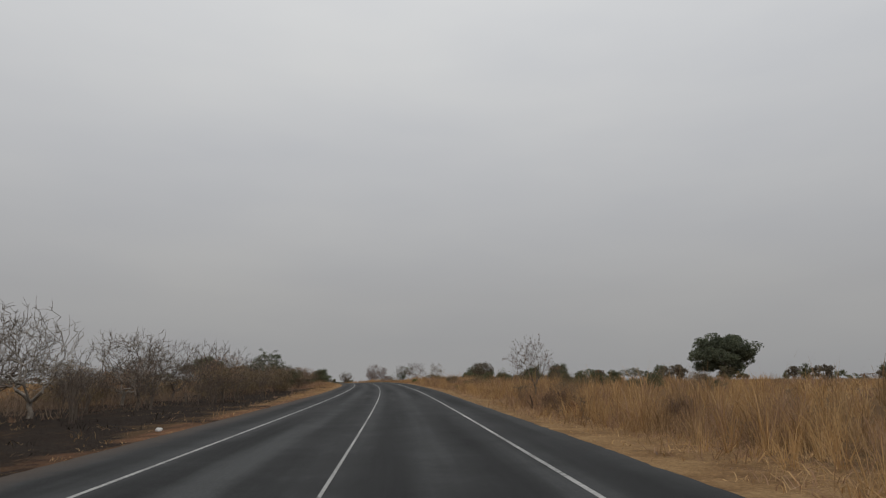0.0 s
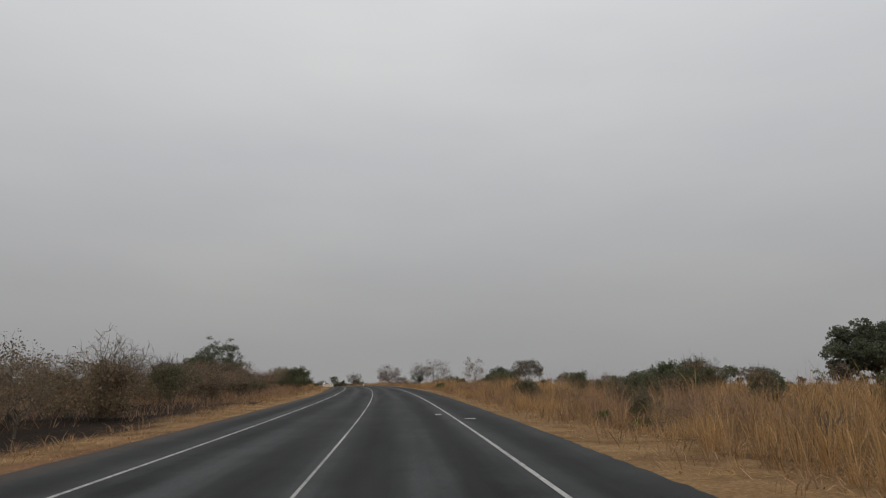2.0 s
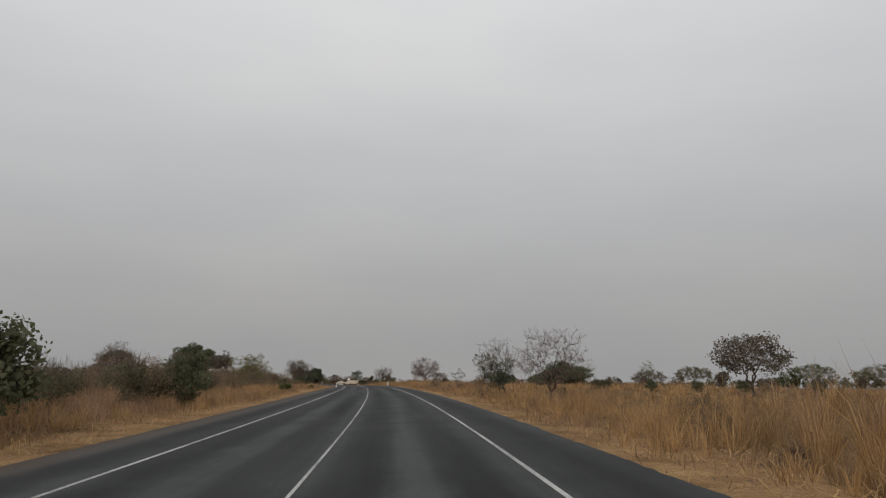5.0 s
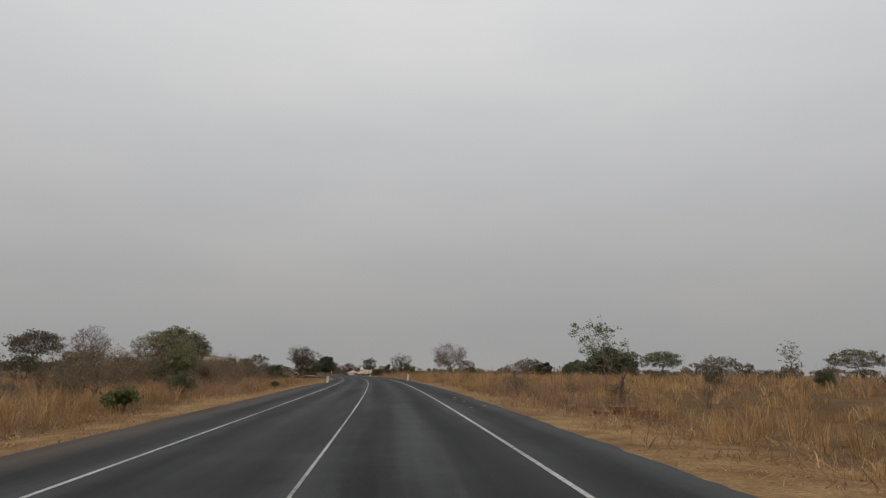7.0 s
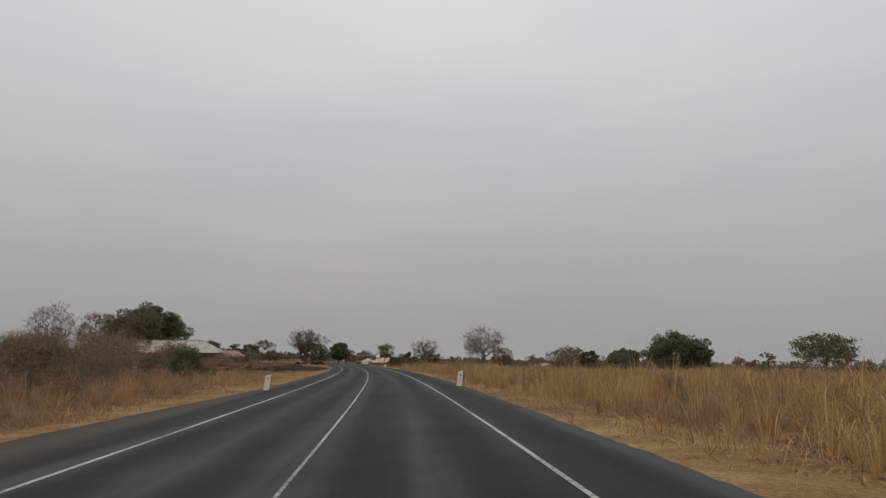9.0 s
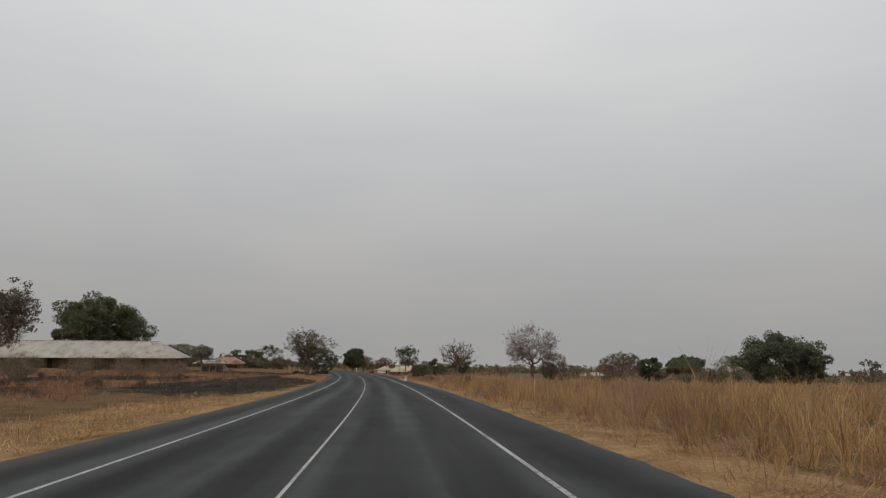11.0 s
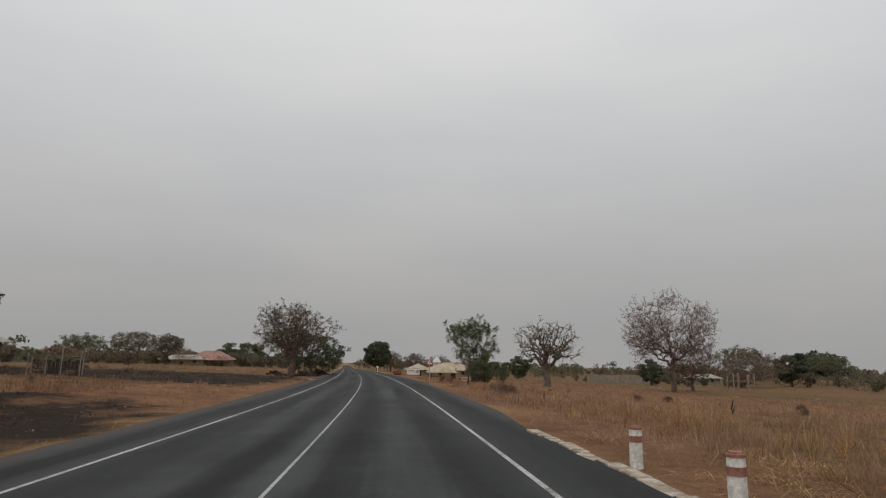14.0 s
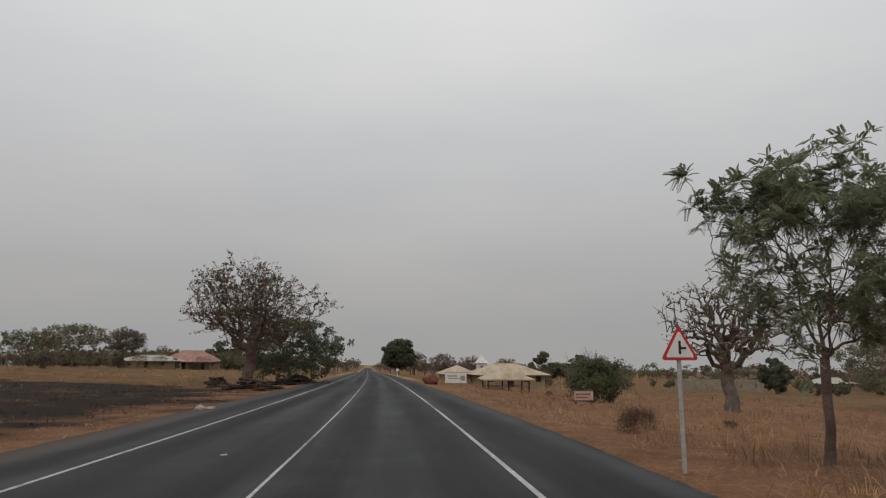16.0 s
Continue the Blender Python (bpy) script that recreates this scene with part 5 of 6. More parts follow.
def far_woods():
    """Scattered trees and low scrub towards the horizon, in sheets of leaf clumps over short trunks."""
    r = np.random.RandomState(5)
    spread = lambda n, s0, s1, l0, l1, right=0.5: (r.uniform(s0, s1, n), np.where(r.rand(n) < right, 1, -1) * r.uniform(l0, l1, n))
    groups = [(*spread(260, -60, 760, 150, 480, 0.55), 5.5), (*spread(200, -60, 420, 190, 330, 0.25), 5.0), (*spread(420, -60, 900, 160, 520), 2.6), (*spread(150, 680, 1300, 14, 200, 0.45), 6.5),
              (*spread(220, 720, 1500, 90, 650), 7.0), (*spread(300, 600, 1500, 40, 600), 3.2), (*spread(110, 1000, 1420, 9, 120), 7.5), (*spread(75, 575, 760, 20, 120, 0.35), 5.0), (*spread(60, 570, 700, 30, 130), 2.8), (*spread(26, 630, 860, 9, 34, 0.35), 6.0), (*spread(170, 600, 900, 60, 330, 1.0), 5.5), (*spread(110, 520, 860, 75, 260, 0.0), 5.5), (*spread(90, 430, 620, 120, 260, 1.0), 3.2), (*spread(90, 450, 640, 70, 138, 0.0), 4.6), (*spread(110, 400, 640, 66, 140, 0.0), 2.4)]
    s, lat, tall = (np.concatenate(q) for q in zip(*((a, b, np.full(len(a), h)) for a, b, h in groups)))
    keep = ~((lat > 60) & (lat < 118) & (s > 330) & (s < 600))
    s, lat, tall = s[keep], lat[keep], tall[keep]
    x, y, z = at(s, lat)
    n, each = len(s), 150
    high = tall * np.exp(r.normal(0, 0.24, n))
    tree_like = tall > 4
    under = np.where(tree_like, high * r.uniform(0.12, 0.42, n), 0.0)
    wide = high * np.where(tree_like, r.uniform(0.42, 0.85, n), r.uniform(0.7, 1.4, n))
    # each crown is a few lobes round its own middle
    lobes = 6
    c = r.normal(0, 0.42, (n, lobes, 3)) * np.stack([wide, wide, (high - under) * 0.42], -1)[:, None]
    c[:, :, 2] += ((high + under) / 2)[:, None]
    e = r.normal(size=(n, each, 3))
    e *= r.rand(n, each, 1) ** 0.4 / np.linalg.norm(e, axis=2, keepdims=True)
    pick = np.arange(each) % lobes
    e = c[:, pick] + e * np.stack([wide * 0.42, wide * 0.42, (high - under) * 0.26], -1)[:, None]
    e[:, :, 2] = np.clip(e[:, :, 2], 0.05, None)
    pts = np.stack([x, y, z], -1)[:, None] + e
    tone = np.arange(n) % 5
    for pick, mat in ((tone == 0, M_GREEN), (tone == 1, M_OLIVE), ((tone == 2) | (tone == 4), M_GREYLEAF), (tone == 3, M_RUST)):
        tagged(new("far_woodland", leaf_mesh("far_woodland", pts[pick].reshape(-1, 3), np.repeat(0.04 + high[pick] * 0.042, each), 1.3, mat, r)), "scattered dry trees and scrub along the horizon", "woodland", kind="stuff")
    k = tree_like
    base, top = np.stack([x, y, z - 0.2], -1)[k], np.stack([x + r.normal(0, 0.2, n), y, z + (high + under) / 2], -1)[k]
    v, f = tubes(np.column_stack([base, top, high[k] * 0.03, high[k] * 0.02]), 4)
    tagged(new("far_trunks", raw_mesh("far_trunks", v, f, np.full(len(f), 4), [M_BARK])), "grey trunks of scattered trees along the horizon", "woodland", kind="stuff")


far_woods()


def undergrowth():
    """Withered growth among the scrub on the far side of the road."""
    r = np.random.RandomState(77)
    for s0, s1, l0, l1, high, dens in ((-15, 82, -12.5, -27, 1.7, 2.6), (70, 175, -9.5, -26, 1.5, 2.4), (175, 285, -11, -34, 1.2, 1.2)):
        s, lat, tone = tufted(r, s0, s1, l0, l1, dens, 9, 0.35, lambda s, lat: np.clip(clumpy(s, lat, 0.8) * 1.3, 0, 1) * np.where(burnt_at(s, lat) > 0.75, 0.25, 1))
        blades("withered_undergrowth", s, lat, high * (0.35 + 0.65 * tone) * (0.5 + 0.6 * r.rand(len(s))), 0.010, 0.85, M_UNDER if s0 < 0 else M_WEED, "withered brown undergrowth in the scrub", "undergrowth", seed=int(s0) + 100)


undergrowth()


# ---- buildings ----
def sheet_roof(name, stops):
    """Corrugated sheet metal with rust runs; the waves run down the slope, their groove shade also put into the colour.
    """
    m, n, l, b = material(name, 0.55, 0.0)
    v = coords(n)
    rust = noise_of(n, l, v, 0.9, 5.0, 0.65, (1, 0.35, 1))
    col = rgb(n, l, rust, stops)
    w = n.new("ShaderNodeTexWave")
    w.inputs["Scale"].default_value, w.inputs["Distortion"].default_value = 2.6, 0.4
    l.new(v, w.inputs["Vector"])
    # troughs darkened in the base colour, as shade between the corrugations
    g = rgb(n, l, w.outputs[0], ((0.0, (0.82, 0.82, 0.82)), (1.0, (1.06, 1.06, 1.06))))
    l.new(mixed(n, l, 1.0, col, g, "MULTIPLY"), b.inputs["Base Color"])
    bumped(n, l, b, w.outputs[0], 0.5, 0.02)
    return m


M_TIN = sheet_roof("weathered_tin", ((0.3, (0.20, 0.155, 0.115)), (0.45, (0.33, 0.30, 0.255)), (0.75, (0.44, 0.415, 0.37))))
M_REDROOF = sheet_roof("red_tin", ((0.3, (0.18, 0.095, 0.072)), (0.5, (0.28, 0.14, 0.108)), (0.75, (0.37, 0.22, 0.175))))
M_SANDROOF = sheet_roof("sandy_tin", ((0.3, (0.26, 0.19, 0.12)), (0.5, (0.40, 0.32, 0.22)), (0.75, (0.50, 0.43, 0.32))))
M_MUD = mottled("mud_wall", ((0.3, (0.12, 0.075, 0.048)), (0.7, (0.22, 0.145, 0.095))), 0.8, 14.0)
M_TAN = mottled("tan_plaster", ((0.3, (0.27, 0.19, 0.11)), (0.7, (0.40, 0.31, 0.20))), 0.8, 14.0)
M_GREYWALL = mottled("bare_block_wall", ((0.3, (0.22, 0.18, 0.135)), (0.7, (0.34, 0.29, 0.225))), 0.8, 14.0)
M_WHITEWASH = mottled("whitewash", ((0.3, (0.55, 0.53, 0.48)), (0.7, (0.78, 0.77, 0.73))), 1.5, 18.0, bump=0.2)
M_FADEDRED = mottled("faded_red_paint", ((0.35, (0.20, 0.085, 0.06)), (0.6, (0.33, 0.15, 0.11)), (0.75, (0.52, 0.42, 0.36))), 5.0, 30.0, 0.8, 0.2, 0.003)
M_KERB = mottled("dusty_kerb_concrete", ((0.35, (0.20, 0.145, 0.10)), (0.55, (0.40, 0.34, 0.27)), (0.7, (0.56, 0.52, 0.46))), 4.0, 30.0)
M_CONCRETE = mottled("concrete", ((0.3, (0.24, 0.215, 0.18)), (0.7, (0.42, 0.385, 0.33))), 1.5, 30.0)
M_WOOD = mottled("grey_wood", ((0.3, (0.09, 0.065, 0.048)), (0.7, (0.20, 0.155, 0.115))), 3.0, 40.0)
M_TIMBER = mottled("sunbleached_timber", ((0.3, (0.20, 0.13, 0.095)), (0.7, (0.36, 0.26, 0.20))), 3.0, 40.0)
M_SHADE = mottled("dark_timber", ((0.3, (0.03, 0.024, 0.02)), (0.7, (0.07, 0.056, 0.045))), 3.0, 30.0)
M_SIGNWHITE = mottled("sign_white", ((0.3, (0.62, 0.62, 0.60)), (0.7, (0.74, 0.74, 0.72))), 4.0, 60.0, 0.45, 0.05, 0.001, 0.12)
M_SIGNRED = mottled("sign_red", ((0.3, (0.42, 0.03, 0.03)), (0.7, (0.52, 0.05, 0.045))), 4.0, 60.0, 0.45, 0.05, 0.001, 0.12)
M_BLACK = mottled("sign_and_opening_black", ((0.3, (0.015, 0.015, 0.015)), (0.7, (0.03, 0.03, 0.03))), 4.0, 60.0, 0.5, 0.05, 0.001, 0.12)
M_STEEL = mottled("pale_steel", ((0.3, (0.30, 0.29, 0.27)), (0.7, (0.46, 0.45, 0.42))), 6.0, 60.0, 0.5, 0.1, 0.002)
M_PINKSIGN = mottled("faded_sign", ((0.3, (0.45, 0.27, 0.23)), (0.7, (0.60, 0.43, 0.37))), 4.0, 40.0, 0.6, 0.1, 0.002)
M_LOG = mottled("charred_wood", ((0.2, (0.022, 0.017, 0.014)), (0.6, (0.065, 0.045, 0.035)), (1.0, (0.13, 0.09, 0.065))), 2.0, 30.0, 0.95, 0.6, 0.02, 0.4, 0.0, "Object")
M_LATERITE = mottled("laterite", ((0.3, (0.10, 0.035, 0.022)), (0.7, (0.22, 0.085, 0.055))), 2.0, 14.0, 0.95, 0.8, 0.05)
M_GLASS = mottled("dusty_pane", ((0.3, (0.02, 0.022, 0.025)), (0.7, (0.05, 0.052, 0.055))), 2.0, 20.0, 0.15, 0.0)


def panel(bm, m, length, high, thick, holes):
    """A wall panel along x from its left end, with openings (x0, x1, z0, z1) cut through."""
    xs = sorted({0.0, length, *(h[0] for h in holes), *(h[1] for h in holes)})
    for a, b in zip(xs, xs[1:]):
        gaps = sorted((h[2], h[3]) for h in holes if h[0] <= a + 1e-6 and h[1] >= b - 1e-6)
        z = 0.0
        for g0, g1 in (*gaps, (high, high)):
            if g0 - z > 0.01:
                vs = box(bm, a, 0, z - (0.3 if z == 0 else 0), b, thick, g0)
                bmesh.ops.transform(bm, matrix=m, verts=vs)
            z = g1


def house(name, m, label, wide, deep, high, ridge, over=0.6, wall=None, roof=None, front=(), side=(), posts=0, hip=0.8, porch=0.0, group="", door=None):
    """A hipped house, its front at -y; front and side: openings (x, z, width, height, 'door' or 'window')."""
    ob = holder(name, m, label, "house", group)
    wall, roof, door = wall or M_MUD, roof or M_TIN, door or M_SHADE
    t = 0.22
    faces = (("front", Matrix.Translation((-wide / 2, -deep / 2, 0)), wide, front), ("right", Matrix.Translation((wide / 2, -deep / 2 + t, 0)) @ Matrix.Rotation(radians(90), 4, "Z"), deep - 2 * t, side),
             ("back", Matrix.Translation((wide / 2, deep / 2, 0)) @ Matrix.Rotation(radians(180), 4, "Z"), wide, ()), ("left", Matrix.Translation((-wide / 2, deep / 2 - t, 0)) @ Matrix.Rotation(radians(-90), 4, "Z"), deep - 2 * t, ()))
    for _, fm, length, holes in faces:
        bm = bmesh.new()
        panel(bm, fm, length, high, t, [(x, x + w, z, z + h) for x, z, w, h, _ in holes])
        part("wall", bm, wall, ob)
        for x, z, w, h, what in holes:
            bm = bmesh.new()
            for vs in (box(bm, x, 0.03, z, x + 0.07, 0.13, z + h), box(bm, x + w - 0.07, 0.03, z, x + w, 0.13, z + h), box(bm, x + 0.07, 0.03, z + h - 0.07, x + w - 0.07, 0.13, z + h)):
                bmesh.ops.transform(bm, matrix=fm, verts=vs)
            fr = part(what, bm, M_WOOD, ob)
            bm = bmesh.new()
            bmesh.ops.transform(bm, matrix=fm, verts=box(bm, x + 0.07, 0.06, z, x + w - 0.07, 0.10, z + h - 0.07))
            part("leaf" if what == "door" else "pane", bm, door if what == "door" else M_GLASS, fr)
    W, D = wide / 2 + over, deep / 2 + over
    f = D + porch
    r = max(W - D * hip, 0.2)
    lowz = high - 0.22
    bm = bmesh.new()
    for z in (0.0, -0.07):
        q = [bm.verts.new(p) for p in ((-W, -f, lowz - porch * 0.12 + z), (W, -f, lowz - porch * 0.12 + z), (W, D, lowz + z), (-W, D, lowz + z), (-r, 0, ridge + z), (r, 0, ridge + z))]
        for face in ((0, 1, 5, 4), (1, 2, 5), (2, 3, 4, 5), (3, 0, 4)):
            bm.faces.new([q[i] for i in face] if z == 0 else [q[i] for i in reversed(face)])
    bm.verts.ensure_lookup_table()
    for i in range(4):
        j = (i + 1) % 4
        bm.faces.new([bm.verts[k] for k in (j, i, i + 6, j + 6)])
    rf = part("roof", bm, roof, ob)
    bm = bmesh.new()
    rod(bm, (-r - 0.1, 0, ridge + 0.02), (r + 0.1, 0, ridge + 0.02), 0.09)
    part("ridge_cap", bm, roof, rf)
    for k in range(posts):
        x = -W + 0.3 + (2 * W - 0.6) * k / max(posts - 1, 1)
        bm = bmesh.new()
        rod(bm, (x, -f + 0.3, -0.35), (x, -f + 0.3, lowz - porch * 0.1 + 0.02), 0.09, 0.08)
        part("porch_post", bm, M_WOOD, ob)
    return ob


house("long_house", spot(395.5, -51.6, 0.1), "long mud-walled house with a weathered tin hip roof", 34, 11, 2.5, 5.3, 0.7, M_MUD, M_TIN, ((3, 0.9, 1.0, 1.0, "window"), (7, 0, 1.0, 2.0, "door"), (12, 0, 1.0, 2.0, "door"), (16, 0.9, 1.0, 1.0, "window"), (20, 0, 1.0, 2.0, "door"), (24, 0.9, 1.0, 1.0, "window"), (28, 0, 1.0, 2.0, "door"), (32, 0.9, 1.0, 1.0, "window")), ((2.2, 1.0, 0.9, 0.9, "window"), (6.6, 0.9, 0.7, 1.0, "window")), posts=7, porch=1.0)
house("low_house", spot(409, -82, 0.1, 4), "low mud house with a tin roof among bare trees", 14, 9, 2.3, 3.6, 0.6, M_MUD, M_TIN, ((3, 0, 1.0, 2.0, "door"), (7, 0.9, 1.0, 0.9, "window"), (10.5, 0.9, 1.0, 0.9, "window")), (), posts=0)
house("village_house", spot(545, -52.6, 0.05, 4), "tan village house with a pale tin roof", 12.4, 8, 2.1, 3.2, 0.8, M_TAN, M_TIN, ((2, 0.8, 0.9, 0.9, "window"), (5.6, 0, 1.0, 1.9, "door"), (9.4, 0.8, 0.9, 0.9, "window")), ((2, 0.8, 0.9, 0.9, "window"),))
house("village_house", spot(566, -48.4, 0.05, -6), "village house with a red tin roof and a columned porch", 12.5, 9, 2.4, 5.0, 0.9, M_TAN, M_REDROOF, ((1.6, 0.8, 1.0, 1.0, "window"), (5.2, 0, 1.0, 1.9, "door"), (8.0, 0.8, 1.0, 1.0, "window"), (10.4, 0, 0.9, 1.9, "door")), ((2.4, 0.8, 0.9, 0.9, "window"),), posts=6, porch=1.2)
house("roadside_house", spot(476, 20.6, 0.05, 3), "sandy-roofed tan house behind an open shelter", 9.6, 8, 2.0, 3.3, 0.7, M_TAN, M_SANDROOF, ((1.2, 0.8, 0.9, 0.8, "window"), (4, 0, 1.0, 1.8, "door"), (6.4, 0.8, 0.9, 0.8, "window"), (8.2, 0.8, 0.8, 0.8, "window")), ())
house("roadside_house", spot(480, 13.8, 0.05, 3), "small tan house with a sandy tin roof", 4.6, 6, 1.7, 2.7, 0.5, M_TAN, M_SANDROOF, ((1.6, 0, 0.9, 1.6, "door"),), ((1.8, 0.7, 0.8, 0.8, "window"),))
house("field_shed", spot(522, 108, 0.05, 8), "pale-roofed shed far across the field", 9, 5, 2.2, 3.2, 0.6, M_GREYWALL, M_TIN, ((2, 0, 1.0, 1.9, "door"), (5.5, 0.8, 0.9, 0.8, "window")), ())


def unfinished_house(m):
    ob = holder("unfinished_house", m, "roofless unfinished block house with empty openings", "house")
    for fm, length, holes in ((Matrix.Translation((-8.6, -4, 0)), 17.2, ((1.4, 2.5, 0.8, 1.7), (4.4, 5.4, 0, 1.9), (7.2, 8.3, 0.8, 1.7), (10.4, 11.5, 0.8, 1.7), (14.2, 15.3, 0.8, 1.7))), (Matrix.Translation((8.6, -3.78, 0)) @ Matrix.Rotation(radians(90), 4, "Z"), 7.5, ((2, 3, 0.8, 1.7),)),
                              (Matrix.Translation((8.6, 4, 0)) @ Matrix.Rotation(radians(180), 4, "Z"), 17.2, ((3, 4, 0.8, 1.7),)), (Matrix.Translation((-8.6, 3.78, 0)) @ Matrix.Rotation(radians(-90), 4, "Z"), 7.5, ())):
        bm = bmesh.new()
        panel(bm, fm, length, 2.4, 0.2, holes)
        part("wall", bm, M_GREYWALL, ob)
    return ob


unfinished_house(spot(520, 79.4, 0.05, 6))


def timber_frame(m):
    ob = holder("timber_frame", m, "bare frame of weathered timber posts and rails", "frame")
    for x, y, h in ((-2.3, 0, 3.6), (-1.2, 0, 3.7), (1.1, 0, 3.4), (2.3, 0, 3.5), (-2.3, 2.2, 3.0), (2.3, 2.2, 3.2)):
        bm = bmesh.new()
        box(bm, x - 0.13, y - 0.13, -0.3, x + 0.13, y + 0.13, h, 0.02)
        part("post", bm, M_TIMBER, ob)
    for a, b, y, z in ((-2.9, 2.9, 0.26, 1.9), (-2.2, -1.1, 0.26, 3.0)):
        bm = bmesh.new()
        box(bm, a, y - 0.12, z, b, y + 0.10, z + 0.2, 0.02)
        part("beam", bm, M_TIMBER, ob)
    return ob


timber_frame(spot(457, 78.6))


def open_shelter(m):
    ob = holder("open_shelter", m, "low open shelter with a sandy hip roof on posts", "shelter")
    for x in (-2.1, 0, 2.1):
        for y in (-1.6, 1.6):
            bm = bmesh.new()
            rod(bm, (x, y, -0.3), (x, y, 1.32), 0.085, 0.07)
            part("post", bm, M_SHADE, ob)
    bm = bmesh.new()
    for z in (0.0, -0.12):
        q = [bm.verts.new(p) for p in ((-2.6, -2.2, 1.2 + z), (2.6, -2.2, 1.2 + z), (2.6, 2.2, 1.2 + z), (-2.6, 2.2, 1.2 + z), (-0.6, 0, 2.15 + z), (0.6, 0, 2.15 + z))]
        for face in ((0, 1, 5, 4), (1, 2, 5), (2, 3, 4, 5), (3, 0, 4)):
            bm.faces.new([q[i] for i in face] if z == 0 else [q[i] for i in reversed(face)])
    bm.verts.ensure_lookup_table()
    for i in range(4):
        bm.faces.new([bm.verts[k] for k in ((i + 1) % 4, i, i + 6, (i + 1) % 4 + 6)])
    part("roof", bm, M_SANDROOF, ob)
    for y in (-1.6, 1.6):
        bm = bmesh.new()
        box(bm, -2.1, y - 0.16, 0.42, 2.1, y + 0.16, 0.48, 0.01)
        part("bench_board", bm, M_WOOD, ob)
    return ob


open_shelter(spot(447, 14.5))


def white_tower(m):
    ob = holder("white_tower", m, "small whitewashed tower with a pointed cap", "tower")
    bm = bmesh.new()
    box(bm, -0.8, -0.8, -0.3, 0.8, 0.8, 3.6, 0.03)
    part("shaft", bm, M_WHITEWASH, ob)
    bm = bmesh.new()
    bmesh.ops.create_cone(bm, cap_ends=True, segments=4, radius1=1.45, radius2=0.05, depth=1.5, matrix=Matrix.Translation((0, 0, 4.35)) @ Matrix.Rotation(radians(45), 4, "Z"))
    part("cap", bm, M_WHITEWASH, ob)
    # no hole is cut: a black plate on the shaft paints the dark inside
    bm = bmesh.new()
    box(bm, -0.3, -0.83, 2.3, 0.3, -0.79, 3.1)
    part("opening", bm, M_BLACK, ob)
    return ob


white_tower(spot(490, 19.4))


# ---- signs, posts and kerbs beside the road ----
def prism(bm, pts, y0, y1):
    """A flat plate: an outline in x, z, from y0 to y1."""
    a, b = [bm.verts.new((x, y0, z)) for x, z in pts], [bm.verts.new((x, y1, z)) for x, z in pts]
    bm.faces.new(a)
    bm.faces.new(list(reversed(b)))
    for i in range(len(pts)):
        j = (i + 1) % len(pts)
        bm.faces.new((a[j], a[i], b[i], b[j]))


def rounded_triangle(side, r, zc):
    pts = []
    for k, ang in enumerate((90, 210, 330)):
        c = side / math.sqrt(3) - 2 * r
        cx, cz = c * math.cos(radians(ang)), zc + c * math.sin(radians(ang))
        for q in (-60, -30, 0, 30, 60):
            pts.append((cx + r * math.cos(radians(ang + q)), cz + r * math.sin(radians(ang + q))))
    return pts


def warning_sign(m):
    ob = holder("warning_sign", m, "red-bordered triangular side road warning sign on a post", "road sign")
    bm = bmesh.new()
    rod(bm, (0, 0.03, -0.25), (0, 0.03, 1.98), 0.032, sides=12)
    part("post", bm, M_STEEL, ob, "pale painted steel post")
    zc = 1.76
    bm = bmesh.new()
    prism(bm, rounded_triangle(0.60, 0.035, zc), -0.012, 0.0)
    plate = part("plate", bm, M_SIGNRED, ob, "red triangular plate")
    bm = bmesh.new()
    prism(bm, rounded_triangle(0.455, 0.02, zc), -0.017, -0.012)
    part("face", bm, M_SIGNWHITE, plate, "white face")
    for x0, z0, x1, z1 in ((-0.018, -0.085, 0.018, 0.11), (0.018, -0.012, 0.10, 0.02)):
        bm = bmesh.new()
        box(bm, x0, -0.022, zc + z0, x1, -0.017, zc + z1)
        part("symbol_bar", bm, M_BLACK, plate, "black junction bar")
    for z in (1.62, 1.86):
        bm = bmesh.new()
        box(bm, -0.06, 0.0, z - 0.02, 0.06, 0.035, z + 0.02, 0.004)
        part("clamp", bm, M_STEEL, ob)
    return ob


warning_sign(spot(390.4, 5.92, 0, 4))


def board_sign(m, name, label, wide, low, top, plate, bars, ink, legs):
    ob = holder(name, m, label, "sign board")
    for x in (-wide / 2 + 0.12, wide / 2 - 0.12):
        bm = bmesh.new()
        box(bm, x - 0.05, 0.0, -0.3, x + 0.05, 0.09, top + 0.04, 0.008)
        part("leg", bm, legs, ob)
    bm = bmesh.new()
    box(bm, -wide / 2, -0.03, low, wide / 2, 0.0, top, 0.004)
    pl = part("panel", bm, plate, ob)
    for x0, z0, x1, z1 in bars:
        bm = bmesh.new()
        box(bm, x0 * wide, -0.035, low + z0 * (top - low), x1 * wide, -0.03, low + z1 * (top - low))
        part("text_bar", bm, ink, pl)
    for x0, z0, x1, z1 in ((-wide / 2 - 0.04, low - 0.05, wide / 2 + 0.04, low), (-wide / 2 - 0.04, top, wide / 2 + 0.04, top + 0.05)):
        bm = bmesh.new()
        box(bm, x0, -0.04, z0, x1, 0.02, z1, 0.006)
        part("rail", bm, legs, ob)
    return ob


board_sign(spot(450, 9.7, 0, -4), "notice_board", "white roadside notice board with faded dark writing", 2.3, 0.22, 1.32, M_SIGNWHITE, ((-0.40, 0.62, 0.05, 0.74), (-0.36, 0.40, 0.20, 0.50), (0.22, 0.25, 0.42, 0.7)), M_CONCRETE, M_TAN)
